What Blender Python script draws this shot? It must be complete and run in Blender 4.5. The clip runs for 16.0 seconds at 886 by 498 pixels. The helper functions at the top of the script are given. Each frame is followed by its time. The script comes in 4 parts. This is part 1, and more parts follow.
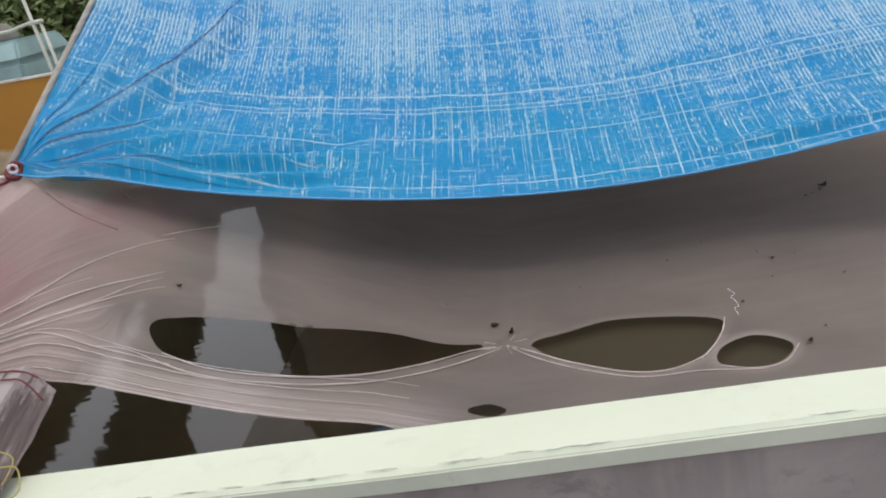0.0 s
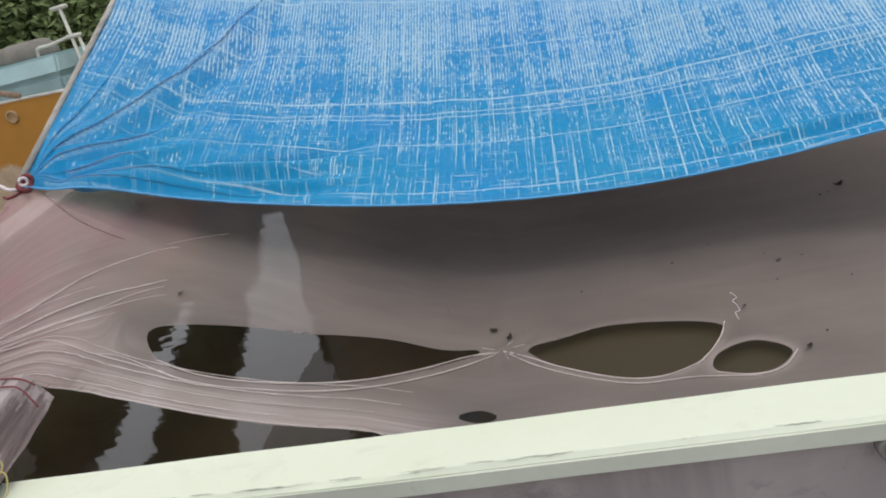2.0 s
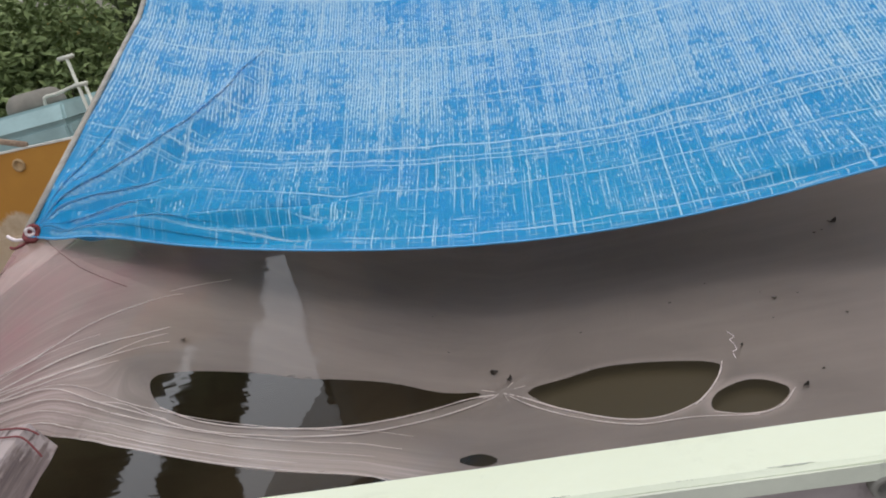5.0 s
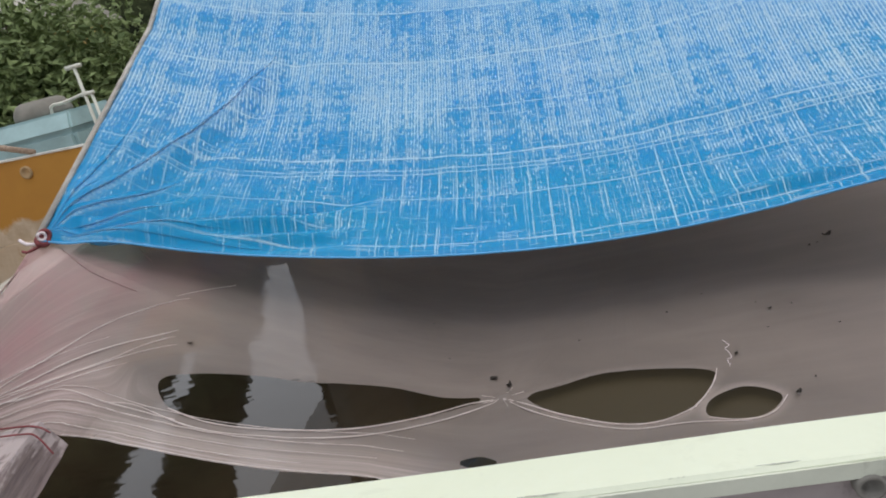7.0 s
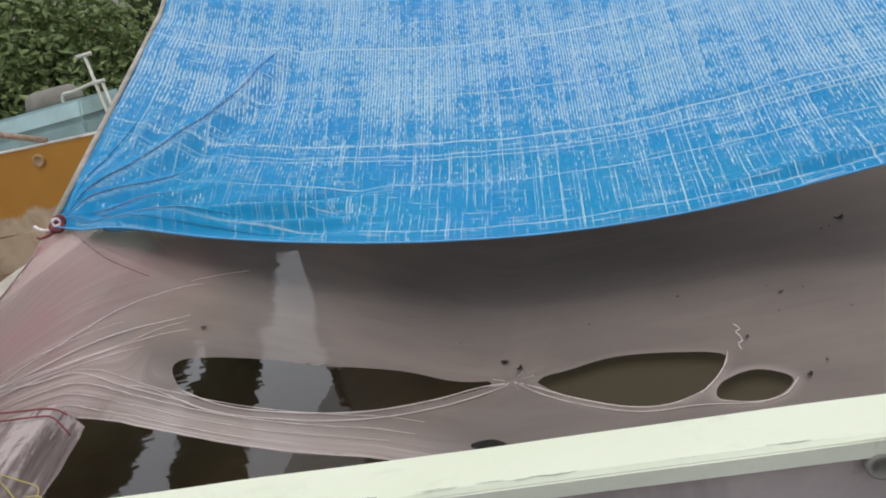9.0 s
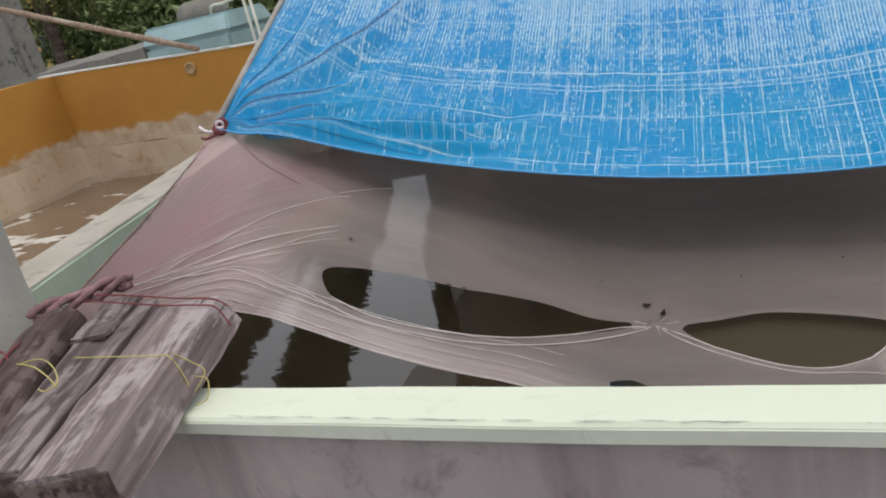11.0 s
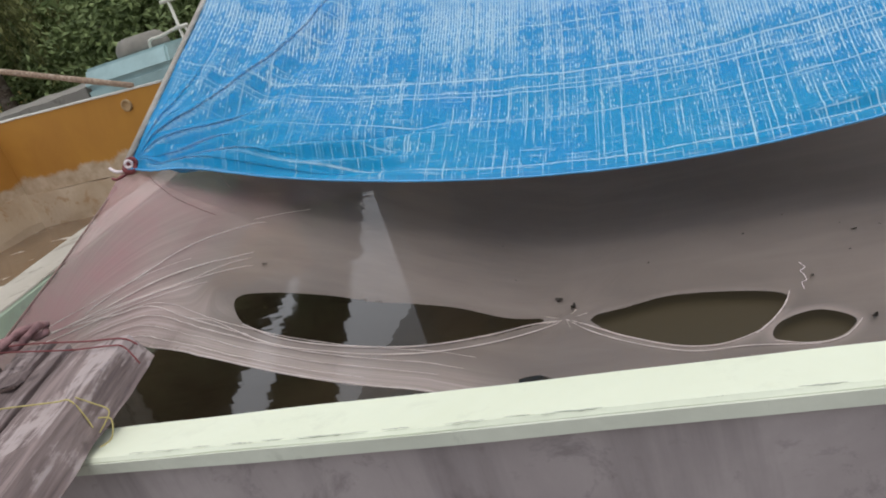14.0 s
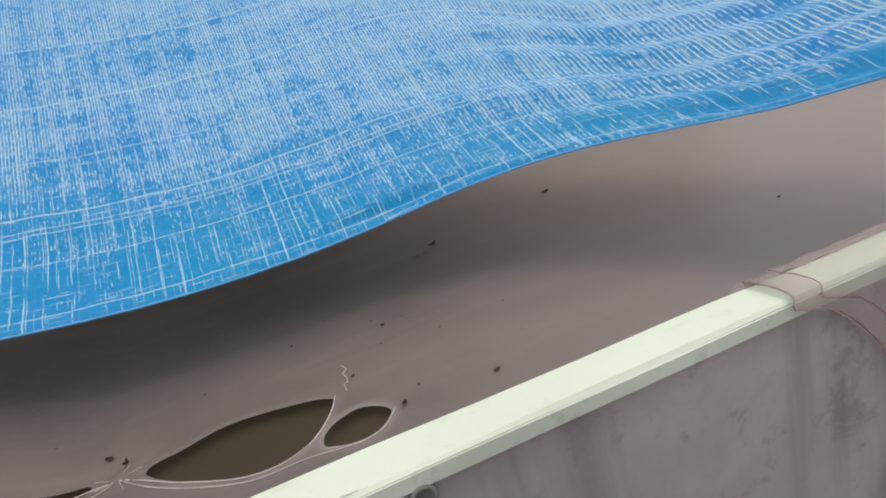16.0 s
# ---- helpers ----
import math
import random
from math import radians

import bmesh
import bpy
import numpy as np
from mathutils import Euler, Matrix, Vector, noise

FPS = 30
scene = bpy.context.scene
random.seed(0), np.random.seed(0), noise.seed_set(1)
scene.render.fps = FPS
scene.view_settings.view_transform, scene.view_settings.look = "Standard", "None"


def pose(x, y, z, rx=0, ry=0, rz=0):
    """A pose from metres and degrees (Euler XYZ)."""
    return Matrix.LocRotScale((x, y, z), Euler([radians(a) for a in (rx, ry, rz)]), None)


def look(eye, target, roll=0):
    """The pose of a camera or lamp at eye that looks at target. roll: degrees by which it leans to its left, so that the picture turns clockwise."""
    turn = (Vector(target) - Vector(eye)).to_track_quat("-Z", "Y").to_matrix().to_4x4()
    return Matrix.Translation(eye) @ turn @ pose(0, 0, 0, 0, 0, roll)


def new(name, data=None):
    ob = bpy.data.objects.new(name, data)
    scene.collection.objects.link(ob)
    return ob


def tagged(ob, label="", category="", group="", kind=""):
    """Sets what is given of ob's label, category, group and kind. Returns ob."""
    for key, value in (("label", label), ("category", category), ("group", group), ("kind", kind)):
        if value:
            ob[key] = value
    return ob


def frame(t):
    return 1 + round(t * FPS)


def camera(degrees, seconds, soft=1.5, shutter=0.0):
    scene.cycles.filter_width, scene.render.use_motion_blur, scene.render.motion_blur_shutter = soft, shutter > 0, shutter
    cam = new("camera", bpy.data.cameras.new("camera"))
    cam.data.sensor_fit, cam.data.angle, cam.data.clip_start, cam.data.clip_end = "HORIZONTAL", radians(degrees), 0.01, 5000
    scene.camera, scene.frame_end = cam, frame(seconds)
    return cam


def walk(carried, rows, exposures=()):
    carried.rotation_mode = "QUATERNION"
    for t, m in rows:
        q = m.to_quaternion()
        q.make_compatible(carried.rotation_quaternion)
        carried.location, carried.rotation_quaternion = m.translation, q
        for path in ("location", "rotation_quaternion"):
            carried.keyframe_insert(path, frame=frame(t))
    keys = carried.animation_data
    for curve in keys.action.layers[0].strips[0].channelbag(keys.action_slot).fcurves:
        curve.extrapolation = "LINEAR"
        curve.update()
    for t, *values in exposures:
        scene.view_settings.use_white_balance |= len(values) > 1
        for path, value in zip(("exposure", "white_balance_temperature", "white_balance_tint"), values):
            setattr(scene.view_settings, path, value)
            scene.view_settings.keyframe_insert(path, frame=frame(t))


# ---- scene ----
cam = camera(62.1, 16.0, soft=1.9)
# seconds, eye x, y, z, yaw to the left, pitch up, roll
ROWS = [
    (0.0, 1.248, -0.989, 1.149, 9.93, -22.04, -13.16),
    (0.5, 1.091, -1.002, 1.155, 13.86, -21.16, -10.71),
    (1.0, 1.132, -0.987, 1.146, 13.30, -20.79, -10.67),
    (1.5, 1.261, -0.981, 1.143, 14.19, -21.93, -12.82),
    (2.0, 1.385, -0.968, 1.129, 13.29, -21.14, -15.01),
    (2.5, 1.422, -0.950, 1.125, 15.35, -20.84, -15.89),
    (3.0, 1.395, -0.933, 1.119, 15.20, -23.12, -16.07),
    (3.5, 1.382, -0.954, 1.131, 12.98, -20.36, -15.02),
    (4.0, 1.393, -0.961, 1.145, 11.84, -19.31, -15.41),
    (6.5, 1.412, -1.044, 1.156, 14.35, -16.66, -16.10),
    (7.0, 1.413, -1.046, 1.158, 12.53, -17.29, -15.03),
    (7.5, 1.419, -1.039, 1.151, 12.64, -17.74, -14.53),
    (8.0, 1.417, -1.039, 1.152, 13.13, -18.31, -15.21),
    (10.3, 1.367, -1.084, 1.149, 14.61, -17.60, -15.13),
    (10.5, 1.353, -1.074, 1.136, 17.26, -20.25, -14.77),
    (11.0, 1.283, -1.067, 1.145, 23.53, -20.70, -13.32),
    (11.5, 1.217, -1.065, 1.155, 24.64, -18.48, -13.01),
    (12.0, 1.224, -1.047, 1.158, 22.55, -17.99, -14.75),
    (12.5, 1.283, -1.020, 1.148, 21.38, -19.77, -15.17),
    (13.0, 1.357, -1.027, 1.154, 19.83, -18.25, -15.27),
    (13.5, 1.445, -1.037, 1.143, 21.40, -18.29, -17.79),
    (14.0, 1.507, -1.040, 1.121, 21.74, -20.64, -18.42),
    (14.5, 1.547, -1.077, 1.119, 22.24, -20.26, -18.83),
    (15.0, 1.570, -1.045, 1.117, 16.89, -20.33, -18.34),
    (15.2, 1.585, -1.012, 1.098, 14.28, -20.47, -18.49),
    (15.5, 1.645, -1.015, 1.109, 2.38, -20.79, -15.81),
    (16.0, 1.679, -1.004, 1.117, -12.30, -21.78, -15.84),
]


def eye_pose(x, y, z, yaw, pitch, roll):
    a, b = radians(yaw), radians(pitch)
    way = Vector((-math.sin(a) * math.cos(b), math.cos(a) * math.cos(b), math.sin(b)))
    return look((x, y, z), Vector((x, y, z)) + way, roll)


walk(cam, [(t, eye_pose(*r)) for t, *r in ROWS])

# ---- light ----
world = bpy.data.worlds.new("overcast_sky")
scene.world = world
world.use_nodes = True
wn, wl = world.node_tree.nodes, world.node_tree.links
sky = wn.new("ShaderNodeTexSky")
sky.sky_type = 'NISHITA'
sky.sun_disc = False
sky.sun_elevation, sky.sun_rotation = radians(52), radians(20)
sky.air_density, sky.dust_density, sky.ozone_density = 1.0, 6.0, 0.6
soft_sky = wn.new("ShaderNodeMixRGB")
soft_sky.inputs[0].default_value = 0.72
soft_sky.inputs[2].default_value = (9.0, 9.2, 9.6, 1)
wl.new(sky.outputs[0], soft_sky.inputs[1])
wl.new(soft_sky.outputs[0], wn["Background"].inputs[0])
wn["Background"].inputs[1].default_value = 0.128
sun = new("sun", bpy.data.lights.new("sun", 'SUN'))
sun.data.energy, sun.data.angle, sun.data.color = 0.8, radians(25), (1.0, 0.97, 0.92)
sun.matrix_world = look((2.5, -0.5, 9), (0.5, 1, 0))
scene.view_settings.exposure = 0.0

# ---- materials ----


class Mat:
    """A node material with short ways to add noise, ramps and bump."""

    def __init__(self, name, base=(0.5, 0.5, 0.5), rough=0.8, metal=0.0, spec=0.5):
        self.m = bpy.data.materials.new(name)
        self.m.use_nodes = True
        self.n, self.l = self.m.node_tree.nodes, self.m.node_tree.links
        self.p = self.n["Principled BSDF"]
        self.p.inputs["Base Color"].default_value = (*base, 1)
        self.p.inputs["Roughness"].default_value = rough
        self.p.inputs["Metallic"].default_value = metal
        self.p.inputs["Specular IOR Level"].default_value = spec
        self.co = self.n.new("ShaderNodeTexCoord").outputs["Object"]

    def space(self, scale=(1, 1, 1), turn=(0, 0, 0), source=None):
        v = self.n.new("ShaderNodeMapping")
        v.inputs["Scale"].default_value = scale
        v.inputs["Rotation"].default_value = turn
        self.l.new(source or self.co, v.inputs[0])
        return v.outputs[0]

    def noise(self, scale, detail=5, rough=0.55, space=None, warp=0.0):
        t = self.n.new("ShaderNodeTexNoise")
        t.inputs["Scale"].default_value, t.inputs["Detail"].default_value = scale, detail
        t.inputs["Roughness"].default_value, t.inputs["Distortion"].default_value = rough, warp
        self.l.new(space or self.co, t.inputs["Vector"])
        return t.outputs["Fac"]

    def ramp(self, fac, *stops):
        r = self.n.new("ShaderNodeValToRGB")
        e = r.color_ramp.elements
        while len(e) < len(stops):
            e.new(0.5)
        for k, (at, c) in zip(e, stops):
            k.position = at
            k.color = (*c, 1) if isinstance(c, tuple) else (c, c, c, 1)
        self.l.new(fac, r.inputs[0])
        return r.outputs[0]

    def math(self, op, a, b=0.0, c=None):
        q = self.n.new("ShaderNodeMath")
        q.operation = op
        for i, v in enumerate((a, b, c)):
            if v is None:
                continue
            if isinstance(v, (int, float)):
                q.inputs[i].default_value = v
            else:
                self.l.new(v, q.inputs[i])
        return q.outputs[0]

    def mix(self, fac, a, b, kind='MIX'):
        q = self.n.new("ShaderNodeMixRGB")
        q.blend_type = kind
        for i, v in enumerate((fac, a, b)):
            if isinstance(v, tuple):
                q.inputs[i].default_value = (*v, 1)
            elif isinstance(v, (int, float)):
                q.inputs[i].default_value = v if i == 0 else (v, v, v, 1)
            else:
                self.l.new(v, q.inputs[i])
        return q.outputs[0]

    def colour(self, out):
        self.l.new(out, self.p.inputs["Base Color"])
        return self

    def rough(self, out):
        self.l.new(out, self.p.inputs["Roughness"])
        return self

    def bump(self, height, strength=0.3, distance=0.01):
        b = self.n.new("ShaderNodeBump")
        b.inputs["Strength"].default_value, b.inputs["Distance"].default_value = strength, distance
        self.l.new(height, b.inputs["Height"])
        self.l.new(b.outputs[0], self.p.inputs["Normal"])
        return self

    def axes(self, source=None):
        s = self.n.new("ShaderNodeSeparateXYZ")
        self.l.new(source or self.co, s.inputs[0])
        return s.outputs

    def uv(self):
        return self.uv_named("UVMap")

    def uv_named(self, name):
        q = self.n.new("ShaderNodeUVMap")
        q.uv_map = name
        return q.outputs[0]


def plaster(name, light, dark, stain, amount=0.5, streak=False):
    k = Mat(name, light, 0.9, spec=0.25)
    big = k.noise(1.7, 6, 0.62, warp=0.6)
    fine = k.noise(38, 4)
    c = k.mix(k.ramp(big, (0.35, 0.0), (0.7, 1.0)), light, dark)
    if streak:
        run = k.noise(1.0, 5, 0.6, space=k.space((9, 9, 0.9)))
        c = k.mix(k.math('MULTIPLY', k.ramp(run, (0.48, 0.0), (0.68, 1.0)), amount), c, stain)
    spots = k.ramp(k.noise(7, 6, 0.7, warp=0.4), (0.56, 0.0), (0.66, 1.0))
    c = k.mix(k.math('MULTIPLY', spots, amount), c, stain)
    c = k.mix(k.math('MULTIPLY', k.ramp(fine, (0.4, 0.0), (0.7, 1.0)), 0.25), c, dark)
    k.colour(c)
    k.bump(k.mix(0.5, big, fine), 0.35, 0.006)
    return k.m


M_COPING = plaster("pale_green_limewash", (0.73, 0.77, 0.63), (0.68, 0.72, 0.57), (0.48, 0.50, 0.40), 0.22)
M_EDGE = plaster("weathered_limewash", (0.66, 0.68, 0.58), (0.52, 0.54, 0.46), (0.32, 0.33, 0.28), 0.5)
M_RENDER = plaster("damp_cement_render", (0.42, 0.372, 0.367), (0.315, 0.274, 0.274), (0.165, 0.14, 0.144), 0.55, True)
M_GREEN = plaster("green_wall_paint", (0.56, 0.68, 0.54), (0.48, 0.60, 0.47), (0.45, 0.45, 0.38), 0.5)
M_WALLTOP = plaster("scuffed_white_top", (0.52, 0.49, 0.43), (0.40, 0.365, 0.31), (0.25, 0.22, 0.18), 0.7)
M_PILLAR = plaster("flaking_grey_whitewash", (0.58, 0.58, 0.53), (0.42, 0.41, 0.37), (0.20, 0.18, 0.155), 0.85)
M_WHITE = plaster("rough_whitewash", (0.70, 0.70, 0.65), (0.58, 0.57, 0.53), (0.26, 0.24, 0.21), 0.6)


def ochre():
    k = Mat("ochre_wall_paint", (0.48, 0.24, 0.05), 0.85, spec=0.25)
    _, _, z = k.axes()
    big = k.noise(1.6, 5, 0.6, warp=0.5)
    c = k.mix(k.ramp(big, (0.35, 0.0), (0.7, 1.0)), (0.50, 0.25, 0.05), (0.42, 0.20, 0.045))
    edge = k.math('ADD', z, k.math('MULTIPLY', k.math('SUBTRACT', k.noise(3.2, 6, 0.65), 0.5), 0.30))
    foot = k.ramp(edge, (0.40, 1.0), (0.44, 0.0))
    grey = k.mix(k.ramp(k.noise(9, 5), (0.35, 0.0), (0.65, 1.0)), (0.60, 0.49, 0.37), (0.44, 0.33, 0.22))
    k.colour(k.mix(foot, c, grey))
    k.bump(k.mix(0.5, big, foot), 0.3, 0.006)
    return k.m


M_ORANGE = ochre()
M_BASE = plaster("peeled_cement_base", (0.60, 0.49, 0.37), (0.46, 0.35, 0.24), (0.36, 0.20, 0.08), 0.7)
M_HOUSE = plaster("tan_house_plaster", (0.62, 0.49, 0.35), (0.52, 0.40, 0.28), (0.36, 0.26, 0.17), 0.4)
M_CONCRETE = plaster("grey_concrete", (0.27, 0.26, 0.23), (0.19, 0.18, 0.165), (0.08, 0.075, 0.065), 0.7)
M_POST = plaster("mottled_post_concrete", (0.27, 0.262, 0.235), (0.18, 0.172, 0.153), (0.035, 0.032, 0.028), 0.95)
M_GROUND = plaster("dusty_cement_floor", (0.24, 0.22, 0.2), (0.18, 0.165, 0.15), (0.1, 0.09, 0.08), 0.5)


def water(name, body, wave, film=0.03):
    k = Mat(name, body, 0.03, spec=0.5)
    k.p.inputs["IOR"].default_value = 1.6
    a = k.noise(5.0, 2, 0.4, space=k.space((1, 2.2, 1)))
    k.bump(a, wave, 0.02)
    # a film of dust on the still water further along
    far = k.math('MULTIPLY', k.axes()[0], 0.25)
    k.rough(k.ramp(far, (0.23, 0.03), (0.30, film)))
    k.colour(k.mix(k.ramp(far, (0.15, 0.0), (0.30, 1.0)), body, (0.046, 0.036, 0.019)))
    spec = k.ramp(far, (0.23, 0.5), (0.30, 0.16))
    k.l.new(spec, k.p.inputs["Specular IOR Level"])
    return k.m


M_WATER = water("dark_pond_water", (0.040, 0.029, 0.017), 0.035, 0.5)
def glint_patched(m):
    """White reflections painted as ragged pale patches on the near part of the side pond."""
    k = Mat("brown_pond_water", (0.15, 0.10, 0.06), 0.12)
    _, y, _ = k.axes()
    n = k.noise(1.3, 6, 0.62, space=k.space((1.0, 2.6, 1)), warp=1.2)
    near = k.math('MINIMUM', k.math('MULTIPLY', k.math('SUBTRACT', 3.5, y), 0.12), 0.11)
    f = k.ramp(k.math('ADD', n, near), (0.60, 0.0), (0.64, 1.0))
    mud = k.mix(k.ramp(k.noise(2.2, 5), (0.35, 0.0), (0.65, 1.0)), (0.15, 0.10, 0.06), (0.22, 0.15, 0.095))
    k.colour(k.mix(f, mud, (0.60, 0.57, 0.51)))
    k.rough(k.ramp(f, (0.0, m), (1.0, 0.7)))
    k.bump(n, 0.2, 0.01)
    return k.m


M_WATER2 = glint_patched(0.12)


def tarp_material():
    k = Mat("worn_blue_tarpaulin", (0.02, 0.2, 0.6), 0.42, spec=0.16)
    uv = k.uv()
    u, v, _ = k.axes(uv)
    patch = k.noise(2.6, 3, 0.6, space=k.space((0.8, 1.5, 1), source=uv))
    band = k.noise(1.0, 4, 0.6, space=k.space((0.45, 8, 1), source=uv))
    group = k.noise(1.0, 2, 0.6, space=k.space((17, 1.6, 1), source=uv))
    patch2 = k.noise(1.0, 4, 0.65, space=k.space((9, 20, 1), source=uv))
    base = k.mix(k.ramp(k.noise(1.6, 3, 0.5, space=uv), (0.35, 0.0), (0.65, 1.0)), (0.0, 0.35, 0.655), (0.0, 0.315, 0.69))
    base = k.mix(k.math('MULTIPLY', k.ramp(k.math('MULTIPLY', v, 0.5), (0.10, 0.0), (0.5, 1.0)), 0.5), base, (0.02, 0.33, 0.81))
    # threads of the weave bared in rows of short dashes, about two centimetres apart
    wob = k.math('MULTIPLY', k.noise(1.0, 2, 0.5, space=k.space((5, 2, 1), source=uv)), 0.005)
    comb = k.math('SINE', k.math('MULTIPLY', k.math('ADD', u, wob), 2 * math.pi / 0.0122))
    comb = k.ramp(k.math('MULTIPLY_ADD', comb, 0.5, 0.5), (0.66, 0.0), (0.94, 1.0))
    each = k.noise(1.0, 1, 0.5, space=k.space((82, 30, 1), source=uv))
    up = k.math('MINIMUM', k.math('MULTIPLY_ADD', v, 0.28, -0.10), 0.17)
    up = k.math('ADD', up, k.ramp(k.math('MULTIPLY', u, 0.25), (0.25, 0.0), (0.62, 0.10)))
    bare = k.math('ADD', k.math('ADD', k.math('MULTIPLY', each, 0.75), up), k.math('MULTIPLY', k.math('SUBTRACT', patch, 0.5), 0.30))
    bare = k.math('ADD', bare, k.math('MULTIPLY', k.math('SUBTRACT', band, 0.5), 0.62))
    bare = k.math('ADD', bare, k.math('MULTIPLY', k.math('SUBTRACT', group, 0.5), 0.60))
    bare = k.math('ADD', bare, k.math('MULTIPLY', k.math('SUBTRACT', patch2, 0.5), 0.24))
    dashes = k.math('MULTIPLY', comb, k.ramp(bare, (0.41, 0.0), (0.56, 1.0)))
    # a white bloom where the rows are rubbed most
    bloom = k.math('MULTIPLY', k.ramp(bare, (0.50, 0.0), (0.85, 1.0)), k.ramp(k.noise(1.0, 4, 0.7, space=k.space((90, 60, 1), source=uv)), (0.38, 0.15), (0.62, 1.0)))
    # single long threads up the sheet, and a few along it
    drift = k.math('MULTIPLY', k.noise(1.0, 3, 0.6, space=k.space((0.9, 0.7, 1), source=uv)), 0.035)
    # the sheet is less rubbed by the tied corner
    ku, kv = k.math('ADD', u, 0.40), k.math('MULTIPLY', v, 0.9)
    away = k.math('SQRT', k.math('ADD', k.math('MULTIPLY', ku, ku), k.math('MULTIPLY', kv, kv)))
    away = k.ramp(away, (0.22, 0.15), (0.75, 1.0))
    cols = None
    for pitch, along, shift in ((0.047, 7.0, 0.0), (0.033, 11.0, 3.7), (0.071, 4.0, 8.1)):
        line = k.math('SINE', k.math('MULTIPLY_ADD', k.math('ADD', u, drift), 2 * math.pi / pitch, shift))
        line = k.ramp(line, (0.970, 0.0), (0.992, 1.0))
        gate = k.math('ADD', k.noise(1.0, 2, 0.5, space=k.space((1 / pitch, along, 1), source=uv)), k.math('MULTIPLY', patch, 0.45))
        line = k.math('MULTIPLY', line, k.ramp(gate, (0.66, 0.0), (0.80, 1.0)))
        cols = line if cols is None else k.math('MAXIMUM', cols, line)
    row = k.noise(1.0, 2, 0.5, space=k.space((6, 120, 1), source=uv))
    rows = k.ramp(k.math('ADD', row, k.math('MULTIPLY', patch2, 0.35)), (0.79, 0.0), (0.87, 1.0))
    # stitched seams
    sway = k.math('MULTIPLY', k.math('SUBTRACT', k.noise(2.2, 2, 0.5, space=uv), 0.5), 0.04)
    vv = k.math('ADD', v, sway)
    seams = None
    for at, half in ((0.056, 0.004), (0.335, 0.0034), (0.492, 0.0034), (0.516, 0.003), (0.585, 0.005), (0.88, 0.0038), (1.20, 0.005), (1.55, 0.005)):
        d = k.math('ABSOLUTE', k.math('SUBTRACT', vv, at))
        line = k.ramp(d, (half * 0.45, 1.0), (half, 0.0))
        seams = line if seams is None else k.math('MAXIMUM', seams, line)
    seams = k.math('MULTIPLY', seams, k.ramp(k.noise(1.0, 3, 0.6, space=k.space((30, 6, 1), source=uv)), (0.34, 0.30), (0.48, 1.0)))
    w = k.math('MAXIMUM', k.math('MULTIPLY', dashes, 0.95), k.math('MULTIPLY', k.math('MULTIPLY', rows, away), 0.5))
    fleck = k.noise(1.0, 2, 0.5, space=k.space((240, 75, 1), source=uv))
    flecks = k.ramp(k.math('ADD', fleck, k.math('MULTIPLY', k.math('SUBTRACT', bare, 0.45), 0.5)), (0.64, 0.0), (0.70, 1.0))
    w = k.math('MAXIMUM', w, k.math('MULTIPLY', flecks, 0.65))
    w = k.math('MAXIMUM', w, k.math('MULTIPLY', k.math('MULTIPLY', cols, away), 0.7))
    w = k.math('MAXIMUM', w, k.math('MULTIPLY', bloom, 0.26))
    w = k.math('MAXIMUM', w, k.math('MULTIPLY', k.math('MULTIPLY', seams, away), 0.9))
    # ridges of the creases are rubbed pale
    ridge, _, _ = k.axes(k.uv_named("wear"))
    rub = k.math('MULTIPLY', k.ramp(ridge, (0.70, 0.0), (1.0, 1.0)), k.ramp(k.noise(1.0, 3, 0.6, space=k.space((90, 90, 1), source=uv)), (0.42, 0.05), (0.62, 1.0)))
    w = k.math('MAXIMUM', w, k.math('MULTIPLY', rub, 0.75))
    k.colour(k.mix(w, base, (0.73, 0.92, 1.0)))
    k.rough(k.ramp(w, (0.0, 0.36), (1.0, 0.6)))
    h = k.mix(0.5, k.noise(14, 3, 0.5, space=uv), w)
    k.bump(h, 0.22, 0.006)
    # some daylight comes through the sheet
    t = k.n.new("ShaderNodeBsdfTranslucent")
    t.inputs[0].default_value = (0.84, 0.85, 0.86, 1)
    mixer = k.n.new("ShaderNodeMixShader")
    mixer.inputs[0].default_value = 0.39
    k.l.new(k.p.outputs[0], mixer.inputs[1])
    k.l.new(t.outputs[0], mixer.inputs[2])
    k.l.new(mixer.outputs[0], k.n["Material Output"].inputs[0])
    return k.m


M_TARP = tarp_material()


